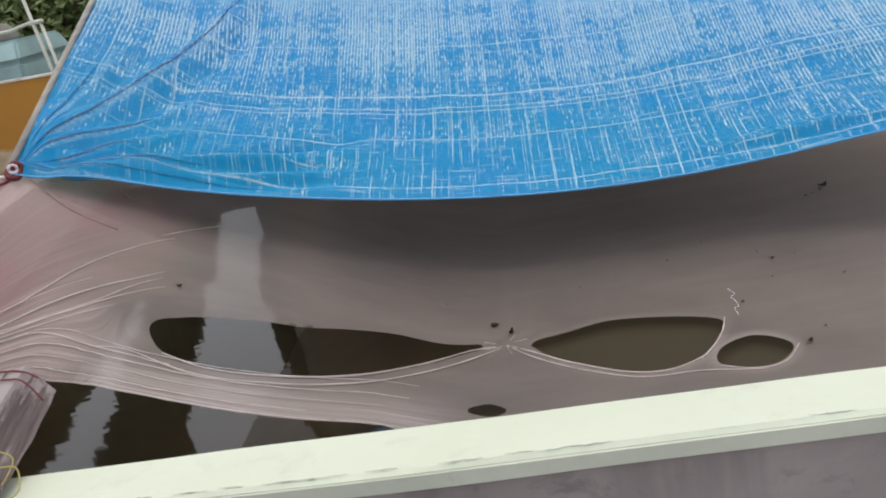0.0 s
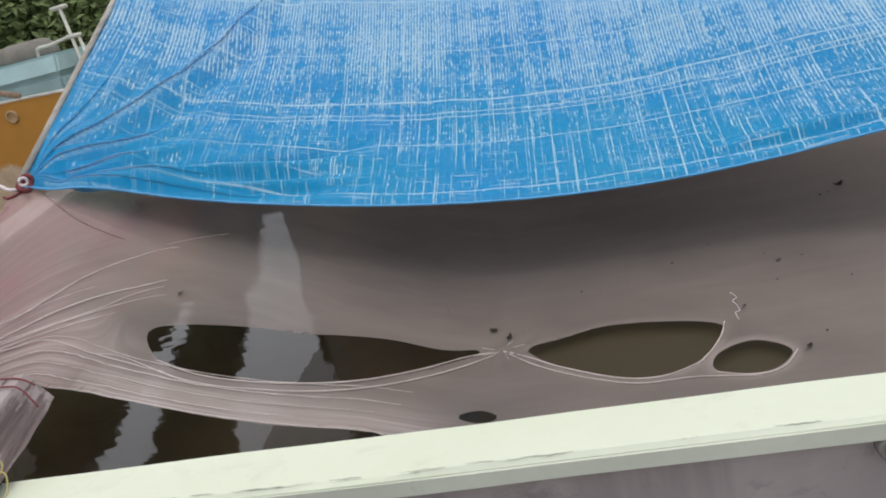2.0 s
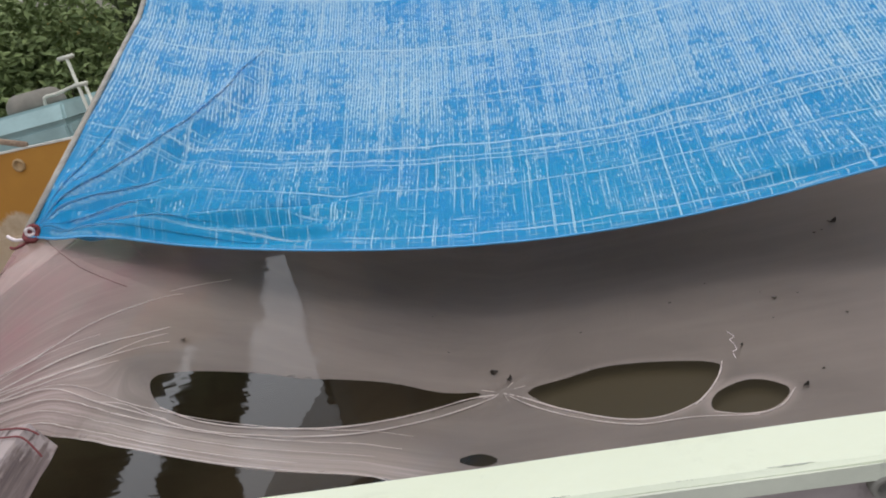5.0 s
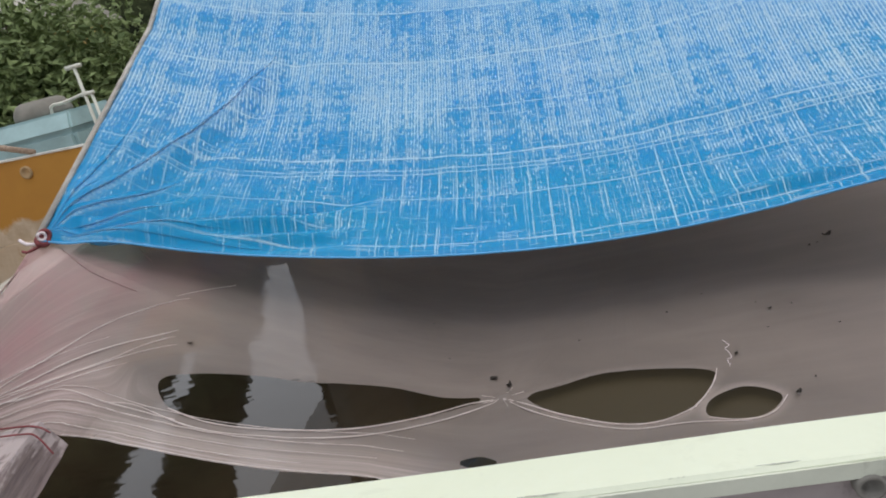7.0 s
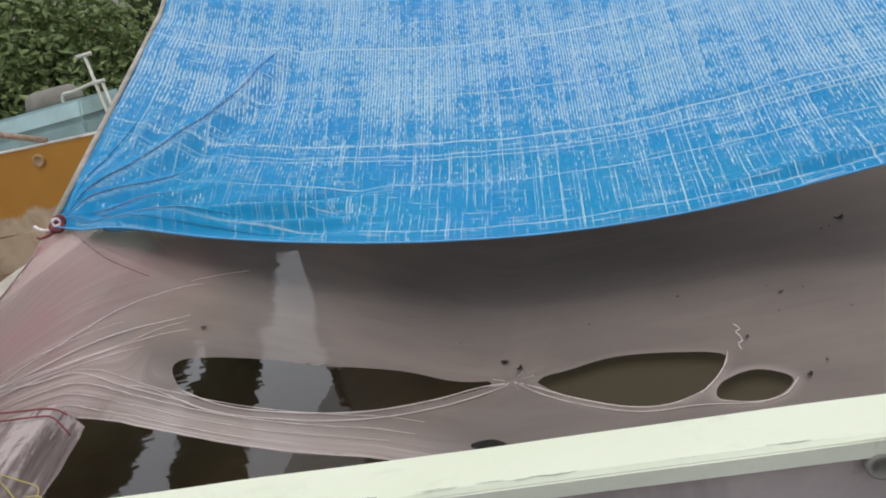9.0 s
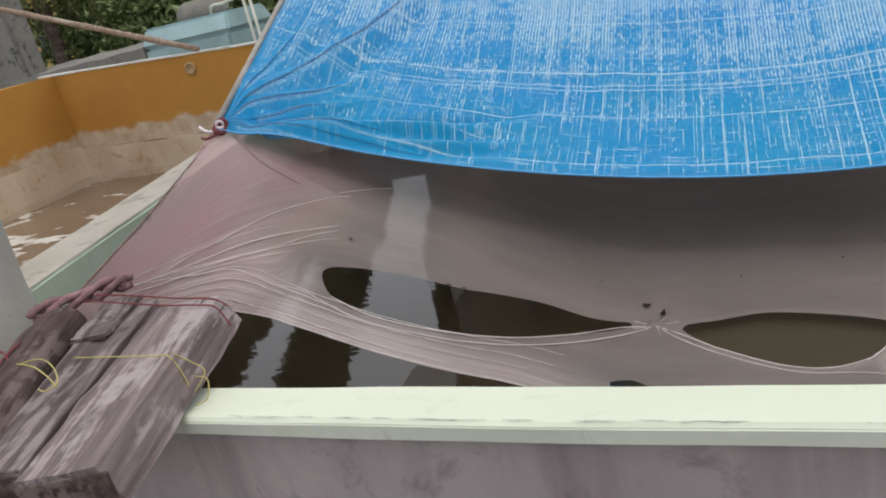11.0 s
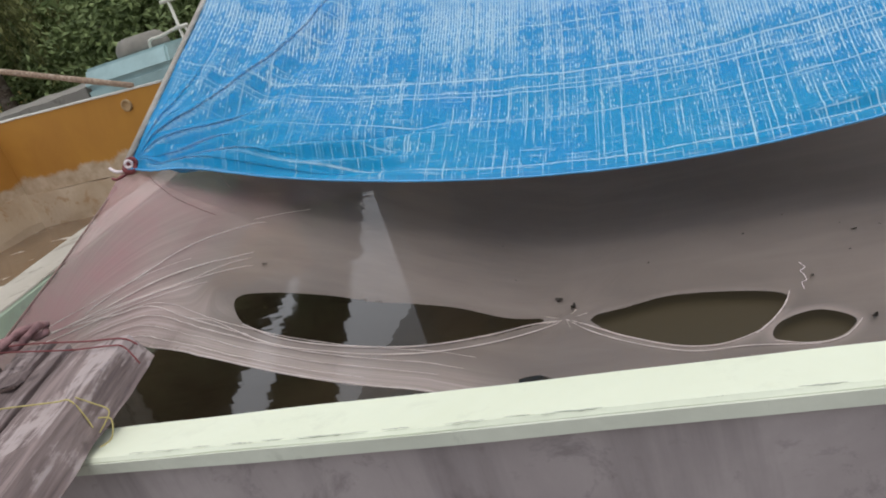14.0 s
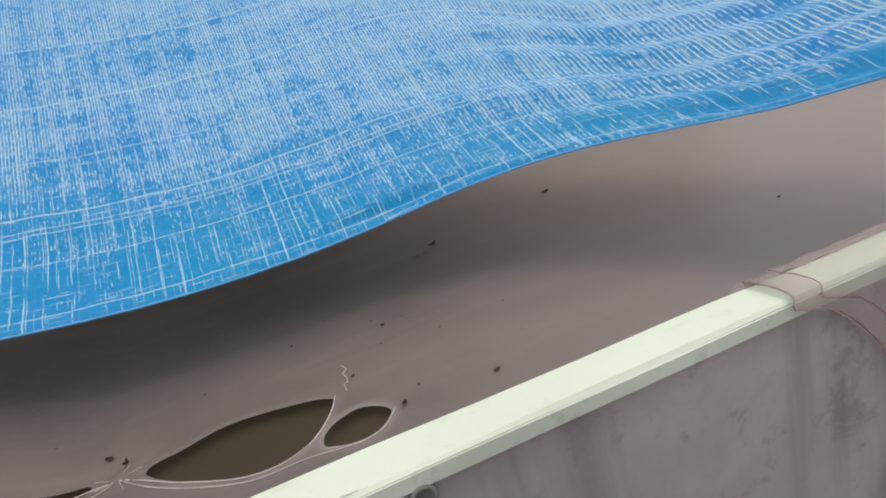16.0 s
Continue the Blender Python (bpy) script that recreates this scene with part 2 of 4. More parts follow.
def net_material(name, dry, wet, red, cover, cover_dry):
    """Fine mosquito mesh: part of the light passes between the threads."""
    k = Mat(name, wet, 0.75, spec=0.2)
    # a film of water on the threads
    k.p.inputs["Coat Weight"].default_value, k.p.inputs["Coat Roughness"].default_value = 0.5, 0.3
    uv = k.uv()
    lift, dye, _ = k.axes(uv)
    fold = k.n.new("ShaderNodeUVMap")
    fold.uv_map = "folds"
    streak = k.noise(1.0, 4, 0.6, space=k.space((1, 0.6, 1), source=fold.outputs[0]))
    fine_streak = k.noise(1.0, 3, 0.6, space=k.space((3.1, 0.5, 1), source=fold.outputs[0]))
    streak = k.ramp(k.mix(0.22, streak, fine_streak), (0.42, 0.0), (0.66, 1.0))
    cloud = k.noise(2.3, 6, 0.6, warp=0.5)
    grain = k.noise(160, 2, 0.5)
    silt = k.mix(k.ramp(cloud, (0.35, 0.0), (0.68, 1.0)), wet, tuple(c * 0.74 for c in wet))
    drift = k.noise(1.0, 4, 0.6, space=k.space((1.1, 5.5, 1)))
    silt = k.mix(k.math('MULTIPLY', k.ramp(drift, (0.45, 0.0), (0.68, 1.0)), 0.45), silt, tuple(c * 1.28 for c in wet))
    c = k.mix(lift, silt, dry)
    # fold shading put into the colour: ridges painted lighter, hollows darker
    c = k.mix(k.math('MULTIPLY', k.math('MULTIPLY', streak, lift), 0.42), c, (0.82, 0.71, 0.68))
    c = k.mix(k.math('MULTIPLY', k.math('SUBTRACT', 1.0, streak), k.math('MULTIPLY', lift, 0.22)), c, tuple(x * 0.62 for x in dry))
    c = k.mix(k.math('MULTIPLY', dye, k.ramp(k.noise(5, 4, 0.6), (0.3, 0.5), (0.65, 0.95))), c, red)
    c = k.mix(k.math('MULTIPLY', grain, 0.10), c, tuple(x * 0.5 for x in wet))
    k.colour(c)
    k.bump(streak, 0.45, 0.006)
    tr = k.n.new("ShaderNodeBsdfTransparent")
    mixer = k.n.new("ShaderNodeMixShader")
    f = k.math('MULTIPLY_ADD', lift, cover_dry - cover, cover)
    f = k.math('ADD', f, k.math('MULTIPLY', k.math('SUBTRACT', cloud, 0.5), 0.14))
    f = k.math('ADD', f, k.math('MULTIPLY', k.math('MULTIPLY', streak, lift), 0.22))
    k.l.new(f, mixer.inputs[0])
    k.l.new(tr.outputs[0], mixer.inputs[1])
    k.l.new(k.p.outputs[0], mixer.inputs[2])
    k.l.new(mixer.outputs[0], k.n["Material Output"].inputs[0])
    return k.m


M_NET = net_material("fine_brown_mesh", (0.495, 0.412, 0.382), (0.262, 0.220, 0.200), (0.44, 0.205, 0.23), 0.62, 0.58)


M_PLEAT = net_material("pale_mesh_pleats", (0.84, 0.735, 0.70), (0.60, 0.51, 0.46), (0.40, 0.20, 0.19), 0.60, 0.60)


def wood(name, light, dark, pale, turn=0.0):
    k = Mat(name, light, 0.85, spec=0.25)
    grain = k.noise(1.0, 6, 0.6, space=k.space((48, 2.4, 48), source=k.space(turn=(0, 0, radians(turn)))), warp=0.25)
    patch = k.noise(4.0, 5, 0.6, space=k.space((2, 0.8, 2)))
    c = k.mix(k.ramp(grain, (0.36, 0.0), (0.64, 1.0)), dark, light)
    c = k.mix(k.ramp(k.math('ADD', k.math('MULTIPLY', patch, 0.7), k.math('MULTIPLY', grain, 0.3)), (0.52, 0.0), (0.575, 0.85)), c, pale)
    knots = k.ramp(k.noise(7.0, 3, 0.6, space=k.space((1.6, 1, 1))), (0.63, 0.0), (0.70, 0.8))
    c = k.mix(knots, c, dark)
    k.colour(c)
    k.bump(grain, 0.6, 0.006)
    return k.m


M_PLANK = wood("weathered_grey_timber", (0.255, 0.20, 0.193), (0.12, 0.092, 0.09), (0.41, 0.35, 0.345), -20.5)
M_PLANK_DARK = wood("dark_wet_timber", (0.19, 0.148, 0.145), (0.085, 0.064, 0.063), (0.29, 0.24, 0.237), -22)
M_LOG = wood("brown_log", (0.125, 0.086, 0.077), (0.045, 0.031, 0.028), (0.19, 0.145, 0.133), -30)
M_BAMBOO = wood("dry_bamboo", (0.36, 0.27, 0.20), (0.22, 0.15, 0.11), (0.42, 0.34, 0.27))
M_GREYPOLE = wood("grey_support_pole", (0.42, 0.40, 0.36), (0.30, 0.28, 0.25), (0.5, 0.48, 0.44))
M_BARK = wood("palm_bark", (0.16, 0.125, 0.095), (0.06, 0.045, 0.035), (0.2, 0.17, 0.14))


def plain(name, c, rough=0.6, vary=0.25, metal=0.0, scale=9):
    k = Mat(name, c, rough, metal)
    k.colour(k.mix(k.ramp(k.noise(scale, 5, 0.6), (0.35, 0.0), (0.7, 1.0)), c, tuple(x * (1 - vary) for x in c)))
    k.bump(k.noise(scale * 6, 3), 0.15, 0.003)
    return k.m


M_TANK = plain("faded_teal_plastic", (0.36, 0.52, 0.53), 0.32, 0.3, scale=2.5)
M_LID = plain("grey_dusty_lid", (0.25, 0.235, 0.205), 0.8, 0.35, scale=4)
M_PVC = plain("white_pvc_pipe", (0.66, 0.66, 0.58), 0.45, 0.15)
M_BLACK = plain("dark_rubber", (0.03, 0.027, 0.028), 0.6, 0.3)
M_ROPE_RED = plain("dark_red_cord", (0.22, 0.05, 0.055), 0.85, 0.4, scale=60)
M_ROPE_WHITE = plain("white_knotted_rag", (0.80, 0.70, 0.72), 0.85, 0.3, scale=40)
M_TWINE = plain("yellow_twine", (0.52, 0.44, 0.16), 0.8, 0.3, scale=80)
M_DEADLEAF = plain("wet_dead_leaf", (0.035, 0.026, 0.02), 0.55, 0.5, scale=60)
M_CUP = plain("tan_pipe_stub", (0.46, 0.31, 0.16), 0.7, 0.3)


def leaf_material(name, a, b):
    k = Mat(name, a, 0.6, spec=0.3)
    info = k.n.new("ShaderNodeNewGeometry").outputs["Random Per Island"]
    k.colour(k.mix(info, a, b))
    return k.m


M_LEAF = leaf_material("broad_leaves", (0.085, 0.125, 0.042), (0.22, 0.28, 0.11))
M_PALM = leaf_material("palm_fronds", (0.06, 0.075, 0.03), (0.15, 0.16, 0.07))
M_HANGING = leaf_material("hanging_leaves", (0.075, 0.09, 0.03), (0.30, 0.31, 0.12))

# ---- mesh helpers ----


def mesh_object(name, verts, faces, material, parent=None, smooth=False, uvs=None, label=""):
    me = bpy.data.meshes.new(name)
    me.from_pydata([tuple(map(float, v)) for v in verts], [], [tuple(map(int, f)) for f in faces])
    if uvs is not None:
        layer = me.uv_layers.new(name="UVMap")
        at = np.empty(len(me.loops), dtype=np.int32)
        me.loops.foreach_get("vertex_index", at)
        layer.data.foreach_set("uv", np.asarray(uvs, dtype=np.float32)[at].ravel())
    me.materials.append(material)
    if smooth:
        me.polygons.foreach_set("use_smooth", [True] * len(me.polygons))
    me.update()
    ob = new(name, me)
    if parent:
        ob.parent = parent
    if label:
        ob["label"] = label
    return ob


def part(name, bm, material, parent=None, label="", smooth=False):
    me = bpy.data.meshes.new(name)
    bmesh.ops.recalc_face_normals(bm, faces=bm.faces)
    bm.to_mesh(me)
    bm.free()
    me.materials.append(material)
    if smooth:
        me.polygons.foreach_set("use_smooth", [True] * len(me.polygons))
    ob = new(name, me)
    if parent:
        ob.parent = parent
    if label:
        ob["label"] = label
    return ob


def empty(name, at=(0, 0, 0)):
    ob = new(name)
    ob.location = at
    return ob


def prism(points, x0, x1, cuts=1, rough=0.0, seed=0):
    """A bar along x with the (y, z) outline given, cut into lengths and slightly uneven."""
    bm = bmesh.new()
    rings = []
    for i in range(cuts + 1):
        x = x0 + (x1 - x0) * i / cuts
        ring = []
        for j, (y, z) in enumerate(points):
            d = noise.noise_vector((x * 3.1 + seed, j * 7.3, seed)) * rough
            ring.append(bm.verts.new((x, y + d.y, z + d.z)))
        rings.append(ring)
    n = len(points)
    for a, b in zip(rings, rings[1:]):
        for j in range(n):
            bm.faces.new((a[j], a[(j + 1) % n], b[(j + 1) % n], b[j]))
    bm.faces.new(rings[0][::-1])
    bm.faces.new(rings[-1])
    return bm


def box(x0, x1, y0, y1, z0, z1, bevel=0.0, cuts=0, rough=0.0, seed=0):
    bm = bmesh.new()
    bmesh.ops.create_cube(bm, size=1)
    for v in bm.verts:
        v.co = Vector((x0 if v.co.x < 0 else x1, y0 if v.co.y < 0 else y1, z0 if v.co.z < 0 else z1))
    if bevel:
        bmesh.ops.bevel(bm, geom=list(bm.edges), offset=bevel, segments=2, affect='EDGES')
    if cuts:
        bmesh.ops.subdivide_edges(bm, edges=[e for e in bm.edges if e.calc_length() > bevel * 3], cuts=cuts, use_grid_fill=True)
    if rough:
        for v in bm.verts:
            v.co += noise.noise_vector(v.co * 5 + Vector((seed, 0, 0))) * rough
    return bm


def tube(path, radius, sides=8, closed=False):
    """A round tube through the points; radius may be a number or one for each point."""
    pts = [Vector(p) for p in path]
    bm = bmesh.new()
    rings = []
    up = Vector((0.13, 0.21, 0.97)).normalized()
    for i, p in enumerate(pts):
        a = pts[i - 1] if i or closed else p
        b = pts[(i + 1) % len(pts)] if i + 1 < len(pts) or closed else p
        d = (b - a).normalized()
        s = d.cross(up)
        s = s.normalized() if s.length > 1e-4 else Vector((1, 0, 0))
        w = s.cross(d)
        r = radius[i] if isinstance(radius, (list, tuple)) else radius
        rings.append([bm.verts.new(p + (s * math.cos(k) + w * math.sin(k)) * r) for k in (2 * math.pi * j / sides for j in range(sides))])
    pairs = list(zip(rings, rings[1:])) + ([(rings[-1], rings[0])] if closed else [])
    for a, b in pairs:
        for j in range(sides):
            bm.faces.new((a[j], a[(j + 1) % sides], b[(j + 1) % sides], b[j]))
    if not closed:
        bm.faces.new(rings[0][::-1])
        bm.faces.new(rings[-1])
    return bm


def curve(points, steps=8, closed=False):
    """A smooth line through a few points."""
    p = [Vector(q) for q in points]
    n = len(p)
    out = []
    for i in range(n if closed else n - 1):
        a, b, c, d = (p[(i + k) % n] if closed else p[min(max(i + k, 0), n - 1)] for k in (-1, 0, 1, 2))
        for s in range(steps):
            t = s / steps
            out.append(0.5 * ((2 * b) + (c - a) * t + (2 * a - 5 * b + 4 * c - d) * t * t + (3 * b - a - 3 * c + d) * t ** 3))
    if not closed:
        out.append(p[-1])
    return out


def structure(ob, label, category):
    return tagged(ob, label, category, kind="structure")


# ---- the setting ----
WATER = -0.03
GROUND = -0.42

# one sheet of ground to the horizon, open where the two ponds are sunk
gx, gy = (-900, -4.6, 5.6, 900), (-900, 0.09, 4.25, 900)
gv = [(x, y, GROUND) for y in gy for x in gx]
gf = [(r * 4 + c, r * 4 + c + 1, r * 4 + c + 5, r * 4 + c + 4) for r in range(3) for c in range(3) if (r, c) != (1, 1)]
structure(mesh_object("ground", gv, gf, M_GROUND), "dusty grey cement floor round the ponds", "floor")
structure(mesh_object("pond_floor", [(-4.6, 0.09, -0.9), (5.6, 0.09, -0.9), (5.6, 4.25, -0.9), (-4.6, 4.25, -0.9)], [(0, 1, 2, 3)], M_CONCRETE),
          "dark silted concrete bed under the water", "pond floor")



def narrowed(bm):
    """The wall and its coping are laid a little narrower further along."""
    for v in bm.verts:
        if v.co.y < 0.1:
            v.co.y += 0.026 * max(0.0, min(1.6, (v.co.x - 0.9) / 1.5))
    return bm


wall = structure(part("wall_near", narrowed(prism([(0.014, GROUND - 0.5), (0.014, 0.312), (0.160, 0.300), (0.160, GROUND - 0.5)], -4.4, 5.6, 80, 0.004, 3)), M_RENDER),
                 "damp grey cement pond wall with dark streaks", "wall")
cop = structure(part("coping", narrowed(prism([(-0.002, 0.312), (0.0, 0.342), (0.007, 0.349), (0.163, 0.320), (0.172, 0.313), (0.172, 0.296)], -4.4, 5.6, 130, 0.0035, 9)), M_COPING),
                "pale green limewashed coping on the pond wall", "coping")
structure(part("trim", narrowed(prism([(-0.0055, 0.311), (-0.0050, 0.340), (-0.0005, 0.340), (-0.0005, 0.311)], -4.4, 5.6, 130, 0.002, 9)), M_EDGE),
          "weathered grey-white front edge of the coping", "coping edge")
M_CRACK = plain("dark_paint_crack", (0.38, 0.40, 0.34), 0.9, 0.4, scale=50)
rs = random.Random(4)
for cx, run, back in [(0.33, 0.10, 0.012), (0.52, 0.07, 0.018), (0.60, 0.05, 0.03), (0.74, 0.16, 0.010), (1.02, 0.08, 0.012), (1.22, 0.11, 0.008), (0.25, 0.05, 0.02), (1.45, 0.05, 0.010), (0.42, 0.05, 0.03), (0.88, 0.06, 0.02), (1.12, 0.05, 0.03), (1.62, 0.07, 0.02)]:
    cv, cf = [], []
    n = 12
    for i in range(n + 1):
        x = cx + run * (i / n - 0.5)
        y = 0.006 + 0.15 * back + 0.002 * rs.uniform(-1, 1) + 0.026 * max(0.0, (x - 0.9) / 1.5)
        w = 0.0006 + 0.0018 * rs.random() * math.sin(math.pi * i / n)
        z = 0.3512 - 0.186 * (y - 0.007)
        cv += [(x, y - w, z + 0.186 * w), (x, y + w, z - 0.186 * w)]
        if i:
            cf.append((2 * i - 2, 2 * i, 2 * i + 1, 2 * i - 1))
    mesh_object("paint_crack", cv, cf, M_CRACK, cop)
# the wall between the two ponds
lw = prism([(0.0, -0.9), (0.0, 0.318), (-0.012, 0.33), (-0.27, 0.33), (-0.285, 0.318), (-0.285, -0.9)], 0.17, 4.2, 40, 0.006, 21)
for v in lw.verts:
    along, across = v.co.x, v.co.y
    v.co.x, v.co.y = -1.10 - 0.235 * along + across, along
left = structure(part("wall_left", lw, M_GREEN), "pale green painted wall between two ponds", "wall")
lt = prism([(-0.004, 0.331), (-0.010, 0.337), (-0.275, 0.337), (-0.280, 0.331)], 0.17, 4.2, 60, 0.004, 5)
for v in lt.verts:
    along, across = v.co.x, v.co.y
    v.co.x, v.co.y = -1.10 - 0.235 * along + across, along
structure(part("wall_top", lt, M_WALLTOP), "scuffed white top of the dividing wall", "wall")
structure(part("wall_right", box(5.3, 5.6, 0.16, 4.25, -0.9, 0.33, 0.01), M_RENDER), "grey cement pond wall", "wall")
structure(part("wall_back", box(-2.0, 5.6, 4.25, 4.5, -0.9, 0.33, 0.01), M_RENDER), "grey cement pond wall under the cover", "wall")

# unseen wall and post, added to bound and tint what the pond mirrors
structure(part("mirrored_wall", box(-1.01, 5.6, 4.52, 4.72, GROUND, 3.1, 0.01, 4, 0.004, 12), M_HOUSE), "unseen tan wall added behind the covered pond for its reflection", "wall")
post_grey = part("mirrored_post", box(-1.17, -1.014, 4.53, 4.68, GROUND, 3.1, 0.012, 5, 0.006, 3), M_WALLTOP)
tagged(post_grey, "unseen grey-white post added at the end of the tan wall for its reflection", "post")

w = mesh_object("water", [(-2.4, 0.15, WATER), (5.4, 0.15, WATER), (5.4, 4.3, WATER), (-2.4, 4.3, WATER)], [(0, 1, 2, 3)], M_WATER)
structure(w, "still dark green-brown pond water", "water")
w2 = mesh_object("water_side", [(-4.4, 0.15, -0.02), (-1.3, 0.15, -0.02), (-2.2, 4.2, -0.02), (-4.4, 4.2, -0.02)], [(0, 1, 2, 3)], M_WATER2)
structure(w2, "muddy brown water with white reflections painted as pale patches", "water")

pil = prism([(0.0, 0.20), (0.0, 0.90), (0.03, 0.955), (0.30, 1.02), (0.75, 1.06), (0.75, 0.20)], 0.0, 0.47, 14, 0.022, 61)
for v in pil.verts:
    along, across = v.co.x, v.co.y
    v.co.x, v.co.y = -0.85 - 0.42 * along - across, 0.182 + along
bmesh.ops.subdivide_edges(pil, edges=list(pil.edges), cuts=2, use_grid_fill=True)
for v in pil.verts:
    v.co += noise.noise_vector(v.co * 9) * 0.012
structure(part("pillar", pil, M_PILLAR), "rough whitewashed pillar at the corner of the ponds", "pillar")

# ochre parapet behind the side pond
far = prism([(0.0, 0.30), (0.0, 0.982), (0.07, 0.982), (0.07, 0.30)], -4.45, -1.75, 40, 0.004, 31)
for v in far.verts:
    v.co.z -= 0.042 * (v.co.x + 4.31) * (1 if v.co.z > 0.7 else 0.6)
    v.co.y += 4.1
structure(part("wall_far", far, M_ORANGE), "ochre painted parapet wall behind the side pond", "wall")
cap = prism([(-0.008, 0.978), (-0.008, 0.991), (0.078, 0.991), (0.078, 0.978)], -4.45, -1.75, 50, 0.004, 37)
for v in cap.verts:
    v.co.z -= 0.042 * (v.co.x + 4.31)
    v.co.y += 4.1
structure(part("wall_cap", cap, M_WHITE), "whitish worn top edge of the ochre parapet", "wall cap")
fb = prism([(-0.03, -0.9), (-0.035, 0.05), (-0.012, 0.30), (0.16, 0.30), (0.16, -0.9)], -4.45, -1.75, 60, 0.02, 41)
for v in fb.verts:
    v.co.z -= 0.03 * (v.co.x + 4.31) if v.co.z > 0.2 else 0
    v.co.y += 4.1
structure(part("wall_base", fb, M_BASE), "peeled tan cement base of the parapet", "wall base")
side = prism([(-0.18, 0.32), (-0.18, 0.98), (0.0, 0.98), (0.0, 0.32)], 0.2, 4.1, 40, 0.012, 51)
sideb = prism([(-0.18, -0.9), (-0.18, 0.32), (0.01, 0.32), (0.04, 0.05), (0.03, -0.9)], 0.2, 4.1, 50, 0.03, 57)
for b in (side, sideb):
    for v in b.verts:
        v.co.x, v.co.y = -4.28 + v.co.y, v.co.x
structure(part("wall_side", side, M_ORANGE), "ochre painted parapet with peeling foot", "wall")
structure(part("wall_side_base", sideb, M_BASE), "peeling whitewashed base of the side wall", "wall base")

# ---- the blue cover ----
POLE_X = -0.40


def tarp_height(x, y):
    """The sagging sheet, drawn straight along the pole."""
    straight = 0.800 + 0.525 * (y - 1.11) + 0.19 * max(0.0, y - 2.3)
    t = math.exp(-(max(0.0, x - POLE_X) / 0.16) ** 2) if y > 1.0 else 0.0
    return sag(x, y) + t * (straight - sag(POLE_X, y))


def sag(x, y):
    xc, yc = min(max(x, -0.6), 2.0), min(max(y, 0.6), 2.3)
    z = 0.5428 - 0.5247 * xc - 0.1606 * yc + 0.1816 * xc * xc - 0.0183 * xc * yc + 0.1887 * yc * yc
    return z + 0.1 * max(0.0, x - xc) ** 2 + (x - xc) * 1.2 * (-0.5247 + 0.3632 * xc - 0.0183 * yc) + (y - yc) * (-0.1606 - 0.0183 * xc + 0.3774 * yc)


def tarp_edge(x):
    if x > 3.02:
        return tarp_edge(3.02) - 1.45 * (x - 3.02)
    return (((((-0.00648 * x + 0.02592) * x - 0.0139) * x - 0.05516) * x - 0.05128) * x + 0.3116) * x + 1.22366


KNOT = Vector((-0.395, 1.11, 0.795))


def crease(x, y, angle, bend, width, height, start, end):
    """A fold that runs out of the tied corner: a ridge with a hollow beside it."""
    dx, dy = x - KNOT.x, y - KNOT.y
    r, a = math.hypot(dx, dy), math.atan2(dy, dx)
    if r > end * 1.6:
        return 0.0
    off = (a - radians(angle) - bend * r) * r
    fade = min(1.0, r / max(start, 0.01)) / (1 + math.exp((r - end) / (0.07 * end + 0.02)))
    return fade * height * (math.exp(-(off / width) ** 2) - 0.75 * math.exp(-((off + 1.7 * width) / (1.2 * width)) ** 2))


# angle, bend, width, height, start and end of each crease
CREASES = [(67, 0.0, 0.040, 0.028, 0.15, 1.35), (57, -0.04, 0.022, 0.014, 0.06, 0.62), (46, -0.05, 0.024, 0.020, 0.08, 0.50), (37, -0.05, 0.020, 0.016, 0.06, 0.42),
           (31, 0.0, 0.030, -0.060, 0.08, 0.95), (26, 0.0, 0.018, 0.030, 0.05, 0.80), (21, 0.02, 0.020, 0.034, 0.06, 0.90), (15.5, 0.0, 0.014, 0.012, 0.06, 0.60), (77, 0.02, 0.026, 0.015, 0.08, 0.75)]


def rubbed(x, y):
    """How far a spot lies on top of a crease."""
    if math.hypot(x - KNOT.x, y - KNOT.y) > 2.0:
        return 0.0
    return max(0.0, max(crease(x, y, *c) / abs(c[3]) for c in CREASES))


def tarp_folds(x, y):
    """Creases that run out of the tied corner, one long crease, and soft sags."""
    z = sum(crease(x, y, *c) for c in CREASES)
    rr, aa = math.hypot(x - KNOT.x, y - KNOT.y), math.atan2(y - KNOT.y, x - KNOT.x)
    z += 0.006 * math.exp(-((rr - 0.14) / 0.2) ** 2) * math.sin(aa * 27) * min(1.0, rr / 0.06)
    z *= min(1.0, max(0.0, x - POLE_X) / 0.08)
    e = y - tarp_edge(x)
    z += 0.010 * noise.noise((x * 2.2, e * 7, 1.5)) + 0.004 * noise.noise((x * 9, e * 12, 7.5))
    z += 0.016 * (math.exp(-((e - 0.09) / 0.022) ** 2) - math.exp(-((e - 0.05) / 0.02) ** 2)) * math.exp(-((x - 2.05) / 0.28) ** 2)
    z += 0.012 * math.sin(e * 26 + x) * max(0.0, min(1.0, (x - 2.3) / 0.8))
    return z * min(1.0, 0.12 + max(0.0, e) / 0.07)


NX, NY = 420, 260
tv, tu = [], []
for j in range(NY + 1):
    for i in range(NX + 1):
        x = POLE_X + 4.3 * (i / NX) ** 1.3
        y0 = tarp_edge(x)
        s = j / NY
        e = (3.4 - 2.0 * max(0.0, min(1.0, (x - 2.0) / 0.7))) * s ** 1.6
        y = y0 + e
        z = tarp_height(x, y) + tarp_folds(x, y)
        if e < 0.02:
            z -= 0.010 * (1 - e / 0.02)
        tv.append((x, y, z))
        tu.append((x, e * 1.12))
